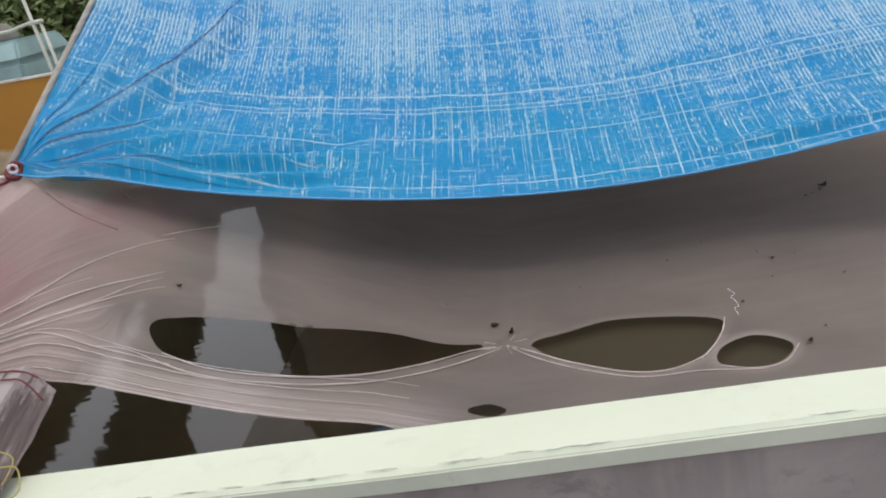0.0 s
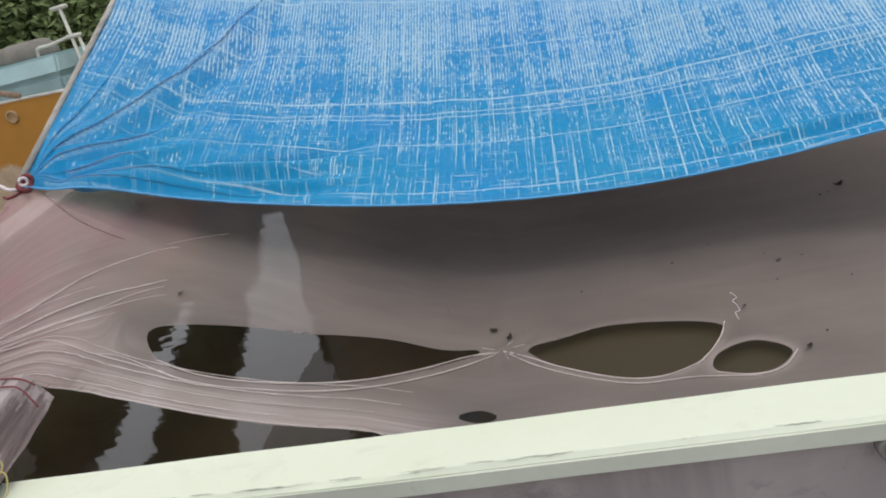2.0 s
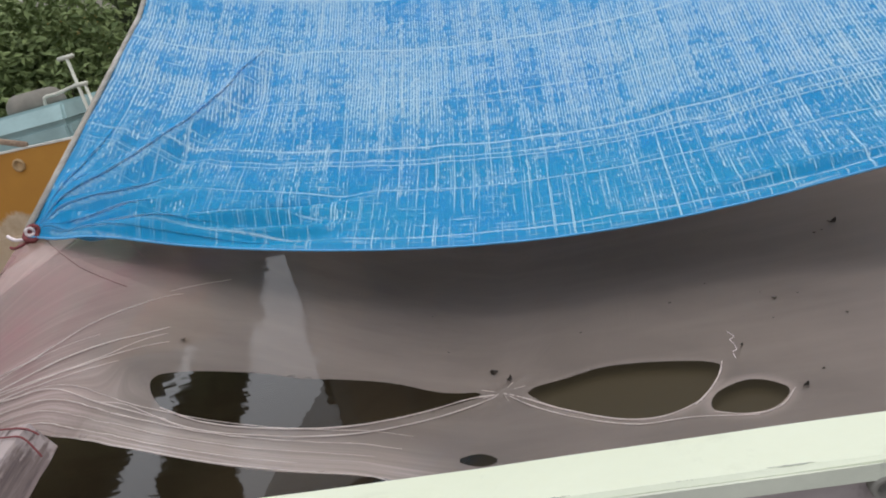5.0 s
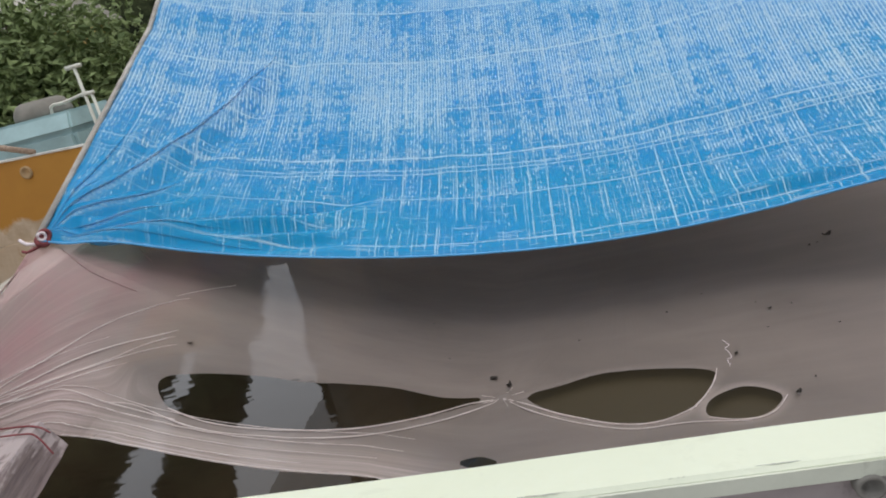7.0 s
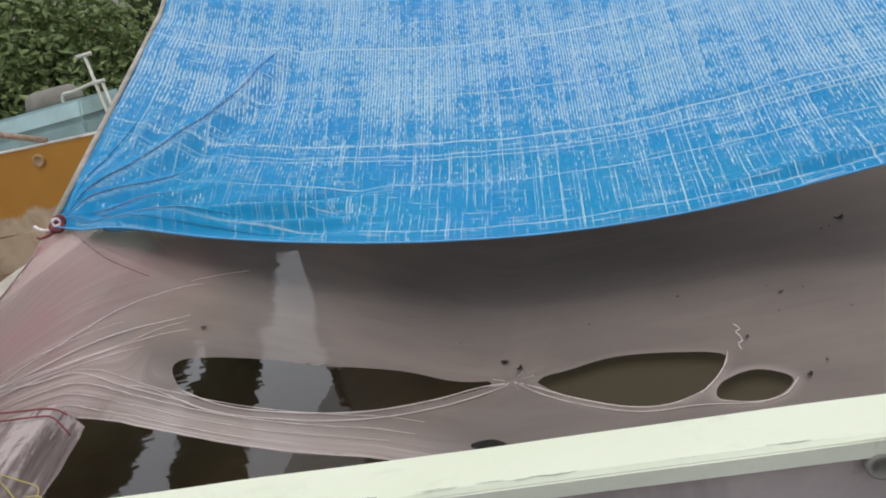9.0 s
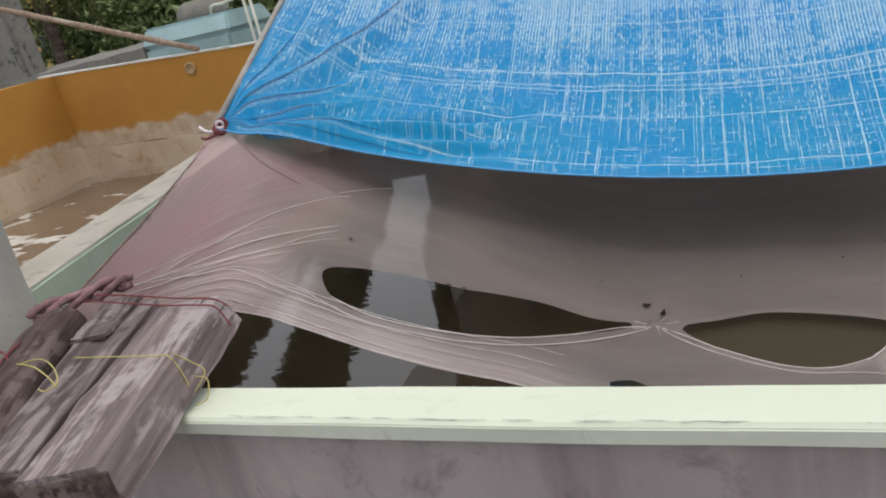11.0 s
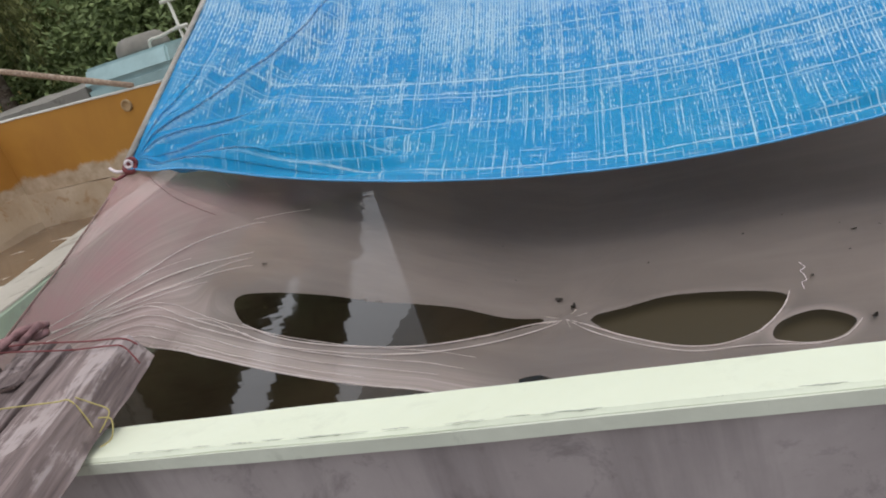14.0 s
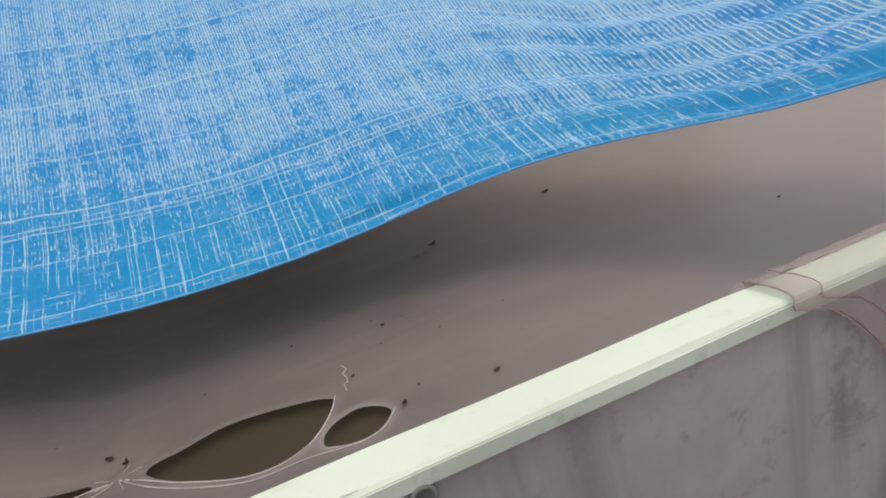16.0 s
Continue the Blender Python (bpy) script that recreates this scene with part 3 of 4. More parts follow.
tf = [(j * (NX + 1) + i, j * (NX + 1) + i + 1, (j + 1) * (NX + 1) + i + 1, (j + 1) * (NX + 1) + i) for j in range(NY) for i in range(NX)]
tarp = empty("tarpaulin", (0.8, 1.5, 0.3))
tarp.location = (0, 0, 0)
tagged(tarp, "worn blue plastic tarpaulin sagging over the pond", "tarpaulin")
sheet = mesh_object("sheet", tv, tf, M_TARP, tarp, True, tu)


def add_layer(ob, name, values):
    """A further pair of numbers for each vertex."""
    layer = ob.data.uv_layers.new(name=name)
    at = np.empty(len(ob.data.loops), dtype=np.int32)
    ob.data.loops.foreach_get("vertex_index", at)
    layer.data.foreach_set("uv", np.asarray(values, dtype=np.float32)[at].ravel())


add_layer(sheet, "wear", [(rubbed(x, y), 0.0) for x, y, _ in tv])
thick = sheet.modifiers.new("thickness", 'SOLIDIFY')
thick.thickness = 0.002


def flap(angle, bend, r0, r1, wide, high):
    """A sharp fold drawn out of the tied corner, lapping over the sheet below it."""
    vs, us = [], []
    n = 60
    for q in range(n + 1):
        t = q / n
        r = r0 + (r1 - r0) * t
        a = radians(angle) + bend * r + 0.012 * noise.noise((r * 6, angle, 0))
        grow = min(1.0, (r - r0) / 0.10 + 0.15) * min(1.0, 3.0 * (1 - t)) * (0.8 + 0.3 * noise.noise((r * 5, angle, 4)))
        for off, lift in ((wide, 0.0005), (wide * 0.4, high * 0.75), (0.0, high), (-0.001, high * 0.9), (wide * 0.25, -0.002)):
            ang = a + off * grow / r
            x, y = KNOT.x + r * math.cos(ang), KNOT.y + r * math.sin(ang)
            x = max(x, POLE_X + 0.002)
            y = max(y, tarp_edge(x) + 0.002)
            vs.append((x, y, tarp_height(x, y) + tarp_folds(x, y) + lift * (grow if lift > 0 else 1)))
            us.append((x, (y - tarp_edge(x)) * 1.12))
    fs = [(q * 5 + k, q * 5 + k + 1, q * 5 + k + 6, q * 5 + k + 5) for q in range(n) for k in range(4)]
    add_layer(mesh_object("fold", vs, fs, M_TARP, tarp, True, us), "wear", [(0.0, 0.0, 0.8, 0.8, 0.0)[i % 5:i % 5 + 1] * 2 for i in range(len(vs))])


for angle, bend, r0, r1, wide, high in ((67.5, 0.0, 0.03, 1.50, 0.040, 0.016), (80, 0.02, 0.03, 0.62, 0.030, 0.011), (58, -0.06, 0.03, 0.55, 0.034, 0.016), (45, -0.05, 0.03, 0.42, 0.030, 0.016),
                                        (33, -0.05, 0.03, 0.95, 0.045, 0.020), (25, -0.04, 0.03, 0.60, 0.024, 0.012), (20.5, -0.03, 0.05, 0.75, 0.026, 0.013), (73, 0.0, 0.03, 0.34, 0.020, 0.010)):
    flap(angle, bend, r0, r1, wide, high)
hem_path = []
for i in range(180):
    x = POLE_X + 4.29 * i / 179
    y = tarp_edge(x)
    hem_path.append((x, y - 0.001, tarp_height(x, y) + tarp_folds(x, y) - 0.008))
part("hem", tube(hem_path, 0.0045, 6), plain("pale_blue_hem", (0.10, 0.40, 0.75), 0.5), tarp, "rolled blue hem", True)

pole = part("support_pole", tube([(POLE_X - 0.004, y, tarp_height(POLE_X, y) + 0.002) for y in (1.10, 1.4, 1.7, 2.0, 2.3, 2.7, 3.2, 3.8, 4.35)], 0.011, 10), M_GREYPOLE, smooth=True)
tagged(pole, "grey wooden pole along the edge of the tarpaulin", "pole")
post_back = part("prop", tube([(-0.40, 4.36, 0.30), (-0.40, 4.36, tarp_height(-0.40, 4.36))], 0.05, 10), M_GREYPOLE, smooth=True)
tagged(post_back, "grey wooden prop on the pond wall", "post")

tie = empty("rope_knot", KNOT)
tagged(tie, "red cord and white rag knotted at the tarpaulin corner", "rope")


def ring(centre, radius, thick, turn, name, material, label=""):
    m = Matrix.Translation(centre) @ Euler([radians(a) for a in turn]).to_matrix().to_4x4()
    pts = [m @ Vector((radius * math.cos(a), radius * math.sin(a), 0.1 * radius * math.sin(3 * a))) for a in (2 * math.pi * k / 20 for k in range(20))]
    return part(name, tube(pts, thick, 8, True), material, tie, label, True)


ring((0.024, -0.035, 0.004), 0.012, 0.0048, (80, 0, 39), "ring", M_ROPE_WHITE, "pale twisted loop")
ring((0.0, -0.01, -0.015), 0.018, 0.009, (40, 30, 15), "wrap", M_ROPE_RED, "red cord wrap")
ring((0.008, 0.0, 0.0), 0.015, 0.008, (80, -30, 40), "wrap", M_ROPE_RED)
part("rag_end", tube(curve([(-0.01, -0.02, -0.02), (-0.045, -0.03, -0.012), (-0.075, -0.02, 0.004)]), 0.006, 6), M_ROPE_WHITE, tie, "white frayed end", True)
part("rag_end", tube(curve([(-0.01, -0.02, -0.03), (-0.04, -0.05, -0.035), (-0.06, -0.045, -0.03)]), 0.005, 6), M_ROPE_RED, tie, "", True)

# ---- the mesh net over the water ----


def net_height(x, y):
    u = max(0.0, 1.02 - x)
    z = 0.47 * u ** 1.4
    z -= 0.8 * (u - 0.9 + math.sqrt((u - 0.9) ** 2 + 0.0036)) * max(0.0, 1.1 - y)
    if x > 2.0 and y < 0.75:
        t, w = min(1.0, (x - 2.0) / 0.55), min(1.0, max(0.0, (0.75 - y) / 0.56))
        z += 0.325 * t * t * (3 - 2 * t) * w * w * w
    return z


def inside(poly, x, y):
    hit = False
    for (ax, ay), (bx, by) in zip(poly, poly[1:] + poly[:1]):
        if (ay > y) != (by > y) and x < (bx - ax) * (y - ay) / (by - ay) + ax:
            hit = not hit
    return hit


def nearest(poly, x, y):
    best = (9.0, x, y)
    for (ax, ay), (bx, by) in zip(poly, poly[1:] + poly[:1]):
        dx, dy = bx - ax, by - ay
        t = max(0.0, min(1.0, ((x - ax) * dx + (y - ay) * dy) / (dx * dx + dy * dy + 1e-12)))
        px, py = ax + t * dx, ay + t * dy
        d = math.hypot(x - px, y - py)
        if d < best[0]:
            best = (d, px, py)
    return best


def nearest_line(line, x, y):
    """The same for a line that is not closed."""
    return nearest(line + line[-2:0:-1], x, y)


def tear(points):
    return [(p.x, p.y) for p in curve([(a, b, 0) for a, b in points], 6, True)]


TEARS = [
    tear([(0.126, 0.680), (0.19, 0.755), (0.346, 0.842), (0.457, 0.875), (0.566, 0.928), (0.702, 0.965), (0.842, 0.955), (0.960, 0.956), (0.795, 0.827), (0.629, 0.706), (0.44, 0.612), (0.304, 0.569), (0.20, 0.575)]),
    tear([(1.105, 0.940), (1.216, 0.985), (1.352, 1.018), (1.544, 0.987), (1.658, 0.933), (1.625, 0.843), (1.575, 0.771), (1.474, 0.722), (1.36, 0.739), (1.212, 0.824)]),
    tear([(1.598, 0.743), (1.631, 0.799), (1.71, 0.832), (1.772, 0.802), (1.797, 0.754), (1.75, 0.694), (1.686, 0.678), (1.611, 0.704)]),
    tear([(0.925, 0.628), (0.984, 0.661), (1.035, 0.628), (0.988, 0.605)]),
]
# the open strip between the net's front edge and the pond wall
FRONT = [(p.x, p.y) for p in curve([(-0.34, 0.575, 0), (-0.20, 0.565, 0), (-0.109, 0.526, 0), (-0.013, 0.479, 0), (0.084, 0.420, 0), (0.148, 0.397, 0), (0.192, 0.397, 0), (0.273, 0.408, 0), (0.378, 0.427, 0), (0.50, 0.458, 0), (0.60, 0.485, 0), (0.70, 0.510, 0), (0.80, 0.50, 0), (0.90, 0.33, 0), (0.95, 0.1, 0)], 6)]
OPEN = FRONT + [(0.95, -0.6), (-1.5, -0.6), (-1.5, 0.56)]
# beyond the line from the tied corner to the planks
EDGE = [(-0.41, 1.13), (-0.475, 0.946), (-0.579, 0.797), (-0.705, 0.689), (-0.80, 0.63), (-0.90, 0.58)]
BEYOND = EDGE + [(-1.2, 0.55), (-2.5, 0.55), (-2.5, 5.5), (-0.42, 5.5)]
CUTS = TEARS + [OPEN, BEYOND]

STEP = 0.014
X0, X1, Y0, Y1 = -1.0, 5.2, 0.16, 4.1
cols, rws = int((X1 - X0) / STEP), int((Y1 - Y0) / STEP)
boxes = [(min(p[0] for p in c) - 0.03, max(p[0] for p in c) + 0.03, min(p[1] for p in c) - 0.03, max(p[1] for p in c) + 0.03) for c in CUTS]
TIE = Vector((1.03, 0.955))


def front_line(x):
    """The front edge of the net, carried back to the bunch on the planks."""
    for (ax, ay), (bx, by) in zip(FRONT, FRONT[1:]):
        if ax <= x < bx and x < 0.72:
            return ay + (by - ay) * (x - ax) / (bx - ax)
    return 0.575 if x < 0 else 0.51


def fold_line(x, y):
    """A number that stays the same along each fold of the net."""
    wide = max(0.01, 0.36 * (min(x, -0.10) + 0.66))
    over = y - front_line(x)
    t = max(0.0, min(1.0, (over / wide - 0.7) / 0.7))
    return (math.atan(0.36 * over / wide) * (1 - t) + math.atan2(y - 0.575, x + 0.66) * t) * 34


def net_point(x, y):
    """A spot of the net with its folds; also how far it is lifted and how red it is dyed."""
    z = net_height(x, y)
    lift = max(0.0, min(1.0, (z - 0.10) / 0.22)) if x < 1.2 else 0.0
    # folds that fan out of the bunch on the planks
    dx, dy = x + 0.62, y - 0.55
    r, a = math.hypot(dx, dy), math.atan2(dy, dx)
    fan = math.exp(-((r - 0.35) / 0.45) ** 2) * max(0.0, min(1.0, (0.95 - a) / 0.5)) * (1 if x > -0.9 else 0)
    strip = math.exp(-(max(0.0, y - front_line(x) - 0.10) / 0.07) ** 2) * min(1, max(0, (0.95 - x) / 0.5)) if -0.1 < x < 0.95 else 0.0
    line = fold_line(x, y)
    z += max(0.45 * fan, 0.55 * strip) * (0.0035 * math.sin(line * 2.6) + 0.002 * math.sin(line * 4.3 + 1))
    d2 = math.hypot(x - TIE.x, y - TIE.y)
    z += 0.010 * math.exp(-(d2 / 0.10) ** 2) * (0.6 + 0.6 * math.sin(math.atan2(y - TIE.y, x - TIE.x) * 9))
    if 2.0 < x < 3.3 and y < 0.55:
        z += 0.004 * math.exp(-((x - 2.55) / 0.3) ** 2) * (0.55 - y) / 0.35 * math.sin(38 * (y + 0.35 * (x - 2.55)) + 60 * x)
    z += 0.006 * noise.noise((x * 1.7, y * 1.7, 3)) + 0.0025 * noise.noise((x * 7, y * 5, 5))
    side = max(0.0, min(1.0, (a - 0.45) / 0.45))
    dye = max(0.0, min(1.0, 1.25 + 0.25 * side - r / (0.55 + 0.25 * side))) * (0.6 + 0.4 * side)
    if x < 0.2:
        d, _, _ = nearest_line(EDGE, x, y)
        dye = max(dye, 0.9 * math.exp(-(d / 0.20) ** 2))
    pale = lift * max(0.0, min(1.0, 1.0 - (r - 0.45) / 0.38)) * (0.25 + 0.75 * max(0.0, min(1.0, (0.85 - a) / 0.5)))
    pale *= 1 - max(0.0, min(1.0, (y - front_line(x) - 0.20) / 0.10)) * max(0.0, min(1.0, (x + 0.25) / 0.3))
    if 0.0 < x < 1.1 and y < 0.95:
        d, _, _ = nearest(FRONT, x, y)
        pale = max(pale, 0.95 * math.exp(-(d / 0.11) ** 2))
    for t in (0, 1, 2):
        b = boxes[t]
        if b[0] < x < b[1] and b[2] < y < b[3] and t:
            d, _, _ = nearest(TEARS[t], x, y)
            pale = max(pale, 0.55 * math.exp(-(d / 0.02) ** 2) * (1 if y < 0.85 else 0.3))
    # drawn up out of the water and dry towards the far end; its backlight is put into the pale tone too
    dry = max(0.0, min(1.0, (x - 1.7) / 1.6))
    pale = max(pale, 0.7 * dry * dry * (3 - 2 * dry))
    return z, pale, dye


keep, nv, nu, nf = {}, [], [], []
for j in range(rws + 1):
    for i in range(cols + 1):
        x, y = X0 + i * STEP, Y0 + j * STEP
        ok = True
        px, py = x, y
        for c, b in zip(CUTS, boxes):
            if not (b[0] < x < b[1] and b[2] < y < b[3]):
                continue
            d, qx, qy = nearest(c, x, y)
            if d < STEP * 0.62:
                px, py = qx, qy
            elif inside(c, x, y):
                ok = False
        if ok:
            z, pale, dye = net_point(px, py)
            keep[i, j] = len(nv)
            nv.append((px, py, z))
            nu.append((pale, dye))
for j in range(rws):
    for i in range(cols):
        q = [(i, j), (i + 1, j), (i + 1, j + 1), (i, j + 1)]
        got = [keep[k] for k in q if k in keep]
        if len(got) < 3:
            continue
        cx = sum(nv[k][0] for k in got) / len(got)
        cy = sum(nv[k][1] for k in got) / len(got)
        if any(b[0] < cx < b[1] and b[2] < cy < b[3] and inside(c, cx, cy) for c, b in zip(CUTS, boxes)):
            continue
        nf.append(got)
net = empty("net")
tagged(net, "torn brown mosquito net lying on the pond water", "net")
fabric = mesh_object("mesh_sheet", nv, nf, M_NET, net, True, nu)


def fold_place(x, y):
    """Across and along the folds: a fan out of the bunch that runs on down the front strip."""
    keep_on = max(0.0, min(1.0, (1.5 - x) / 0.4))
    return fold_line(x, y) * keep_on, math.hypot(x + 0.66, y - 0.56) * 1.4 * keep_on


spread = np.array([fold_place(x, y) for x, y, _ in nv], dtype=np.float32)
add_layer(fabric, "folds", spread)


def strand(points, radius, name="hem_strand", lift=0.004, jitter=0.0):
    pts = []
    for k, p in enumerate(curve([(a, b, 0) for a, b in points], 8)):
        z = net_height(p.x, p.y) + lift
        pts.append((p.x + jitter * noise.noise((k * 0.4, 1, radius * 900)), p.y + jitter * noise.noise((k * 0.4, 5, radius * 900)), z))
    n = len(pts)
    rad = [radius * (0.35 + 0.65 * math.sin(math.pi * (k + 1) / (n + 1)) ** 0.5) for k in range(n)]
    return mesh_strand(name, pts, rad)


def mesh_strand(name, pts, rad):
    rad = [r * (0.75 + 0.5 * noise.noise((k * 0.31, rad[0] * 5000, 2))) for k, r in enumerate(rad)]
    ob = part(name, tube(pts, rad, 6), M_PLEAT, net, "", True)
    layer = ob.data.uv_layers.new(name="UVMap")
    layer.data.foreach_set("uv", [1.0, 0.0] * len(ob.data.loops))
    ob.data.uv_layers.new(name="folds")
    return ob


strand(FRONT[12:76:4], 0.003)
strand([(0.20, 0.570), (0.304, 0.562), (0.44, 0.604), (0.629, 0.698), (0.795, 0.819), (0.93, 0.925), (1.03, 0.955)], 0.0030)
strand([(0.0, 0.60), (0.25, 0.525), (0.45, 0.575), (0.64, 0.665), (0.82, 0.79), (1.02, 0.95)], 0.0025)
strand([(1.03, 0.955), (1.10, 0.905), (1.212, 0.816), (1.36, 0.730), (1.474, 0.713), (1.58, 0.762)], 0.0028)
strand([(1.03, 0.955), (1.12, 0.86), (1.25, 0.765), (1.40, 0.695), (1.55, 0.690), (1.70, 0.66)], 0.0022)
strand([(1.56, 0.745), (1.605, 0.80), (1.645, 0.87), (1.668, 0.94)], 0.0028)
strand([(1.60, 0.70), (1.69, 0.668), (1.76, 0.688), (1.81, 0.755)], 0.0022)
for k in range(5):
    a = radians(-75 + 71 * k + 23 * (k % 2))
    strand([(1.03, 0.955), (1.03 + 0.035 * math.cos(a), 0.955 + 0.03 * math.sin(a)), (1.03 + 0.07 * math.cos(a), 0.955 + 0.055 * math.sin(a))], 0.0014, "pinched_fold", 0.006)
# long pale pleats fanning over the plank ends and on along the front strip
for line, r in (([(-0.74, 0.615), (-0.577, 0.642), (-0.372, 0.688), (-0.13, 0.756), (0.09, 0.872)], 0.0022),
                ([(-0.66, 0.614), (-0.465, 0.646), (-0.268, 0.696), (-0.172, 0.722), (-0.02, 0.77)], 0.0020),
                ([(-0.60, 0.655), (-0.46, 0.70), (-0.30, 0.77), (-0.12, 0.87)], 0.0016),
                ([(-0.567, 0.642), (-0.351, 0.704), (-0.171, 0.795), (-0.008, 0.887), (0.062, 0.947)], 0.0027),
                ([(-0.50, 0.650), (-0.245, 0.716), (-0.083, 0.785), (0.004, 0.859), (0.067, 0.913)], 0.0020),
                ([(-0.457, 0.678), (-0.274, 0.79), (-0.155, 0.908), (-0.059, 1.012), (0.028, 1.126)], 0.0022),
                ([(-0.664, 0.635), (-0.339, 0.67), (-0.162, 0.68), (0.113, 0.543), (0.232, 0.533)], 0.0024),
                ([(-0.005, 1.117), (0.044, 1.223), (0.102, 1.325)], 0.0014)):
    strand(line, r, "pleat", 0.003, 0.002)
for k, (s0, x1) in enumerate(((0.16, 0.55), (0.36, 0.72), (0.55, 0.78), (0.80, 0.80))):
    line = []
    for q in range(12):
        x = -0.42 + (x1 + 0.42) * q / 11
        line.append((x, front_line(x) + s0 * max(0.01, 0.36 * (min(x, -0.10) + 0.66)) * (1 + 0.5 * max(0.0, x - 0.3))))
    strand(line, 0.0021 - 0.0007 * (k % 2), "pleat", 0.002, 0.002)
edge_line = [Vector((a, b, net_height(a, b) + 0.004)) for a, b in EDGE[:5]]
part("edge_fold", tube(curve(edge_line, 6), [0.0022 + 0.0001 * k for k in range(25)], 7), plain("dyed_net_edge", (0.38, 0.25, 0.23), 0.85, 0.5, scale=40), net, "reddish rolled edge of the net", True)
# the gathered end twisted round the planks
M_BUNCH = plain("dyed_net_bunch", (0.36, 0.20, 0.205), 0.85, 0.55, scale=22)
for q in range(9):
    twist = []
    for k in range(24):
        t = k / 23
        a = 2.1 * q + t * 7
        w = 0.012 + 0.010 * abs(math.sin(t * 5.5 + 0.4))
        twist.append((-0.46 - 0.26 * t, 0.535 - 0.16 * t + w * 0.8 * math.cos(a), 0.468 - 0.03 * t + w * math.sin(a)))
    part("gathered_fold", tube(twist, [0.0100 + 0.003 * math.sin(k * 0.9 + q) for k in range(24)], 7), M_BUNCH, net, "reddish gathered fold of the net", True)

for line in ([(-0.402, 1.151), (-0.336, 1.107), (-0.259, 1.078), (-0.198, 1.071), (-0.112, 1.068)], [(-0.255, 1.364), (-0.204, 1.313), (-0.152, 1.266)]):
    pts = [(p.x, p.y, net_height(p.x, p.y) + 0.003) for p in curve([(a, b, 0) for a, b in line], 6)]
    part("seam_thread", tube(pts, 0.0011, 5), M_BUNCH, net, "thin dark seam thread", True)

# net pulled over the coping further along, with its doubled hem
M_DRAPE = net_material("draped_mesh", (0.56, 0.48, 0.42), (0.42, 0.35, 0.31), (0.3, 0.12, 0.12), 0.30, 0.30)
M_DRAPE_HEM = net_material("doubled_mesh_hem", (0.52, 0.44, 0.41), (0.40, 0.33, 0.31), (0.3, 0.12, 0.12), 0.34, 0.34)
PROFILE = [(0.182, 0.315), (0.180, 0.319), (0.177, 0.323), (0.172, 0.329), (0.12, 0.342), (0.07, 0.350), (0.02, 0.359), (-0.006, 0.358), (-0.014, 0.335), (-0.013, 0.30), (-0.010, 0.20), (-0.009, 0.05), (-0.010, -0.1), (-0.012, -0.25), (-0.012, -0.40)]


def draped(name, wide, count, out, material, label=""):
    """A width of net from its cut end along the coping, hanging down the wall in front."""
    vs, us = [], []
    for j, (y0, z) in enumerate(PROFILE):
        hang = max(0, j - 8) / 6
        for i in range(count):
            t = i / (count - 1)
            x = 2.50 + wide * t + 0.04 * (1 - j / 14)
            y = y0 + (0.026 * min(1.6, (x - 0.9) / 1.5) if y0 < 0.1 else 0.0)
            away = Vector((0, -out if j > 6 else 0, out if j <= 7 else 0))
            vs.append((x + 0.55 * hang * (1 - wide / 2.5 * t), y - 0.006 * abs(noise.noise((x * 8, z * 3, 0))) + away.y, z + 0.003 * noise.noise((x * 20, y * 9, 1)) + away.z))
            us.append((0.75, 0.12))
    fs = [(j * count + i, j * count + i + 1, (j + 1) * count + i + 1, (j + 1) * count + i) for j in range(14) for i in range(count - 1)]
    return mesh_object(name, vs, fs, material, net, True, us, label)


draped("draped_end", 2.5, 90, 0.0, M_DRAPE)
draped("draped_hem", 0.065, 6, 0.002, M_DRAPE_HEM, "doubled darker hem of the net")
for t0 in (0.0, 0.065):
    line = []
    for j, (y0, z) in enumerate(PROFILE):
        x = 2.50 + t0 + 0.04 * (1 - j / 14)
        y = y0 + (0.026 * min(1.6, (x - 0.9) / 1.5) if y0 < 0.1 else 0.0)
        line.append((x + 0.55 * max(0, j - 8) / 6 * (1 - t0 / 2.5), y - (0.006 if j > 6 else 0), z + 0.004))
    part("hem_cord", tube(curve(line, 3), 0.0011, 6), M_BUNCH, net, "thin dark hem cord", True)
# small folds where the net is drawn up to the coping
for k in range(5):
    x = 2.42 + 0.07 * k
    strand([(x + 0.10, 0.22), (x + 0.03, 0.27), (x - 0.06 - 0.03 * (k % 2), 0.31), (x - 0.17, 0.345)], 0.0014 + 0.0005 * (k % 2), "drawn_fold", 0.003)

# ---- planks on the corner ----


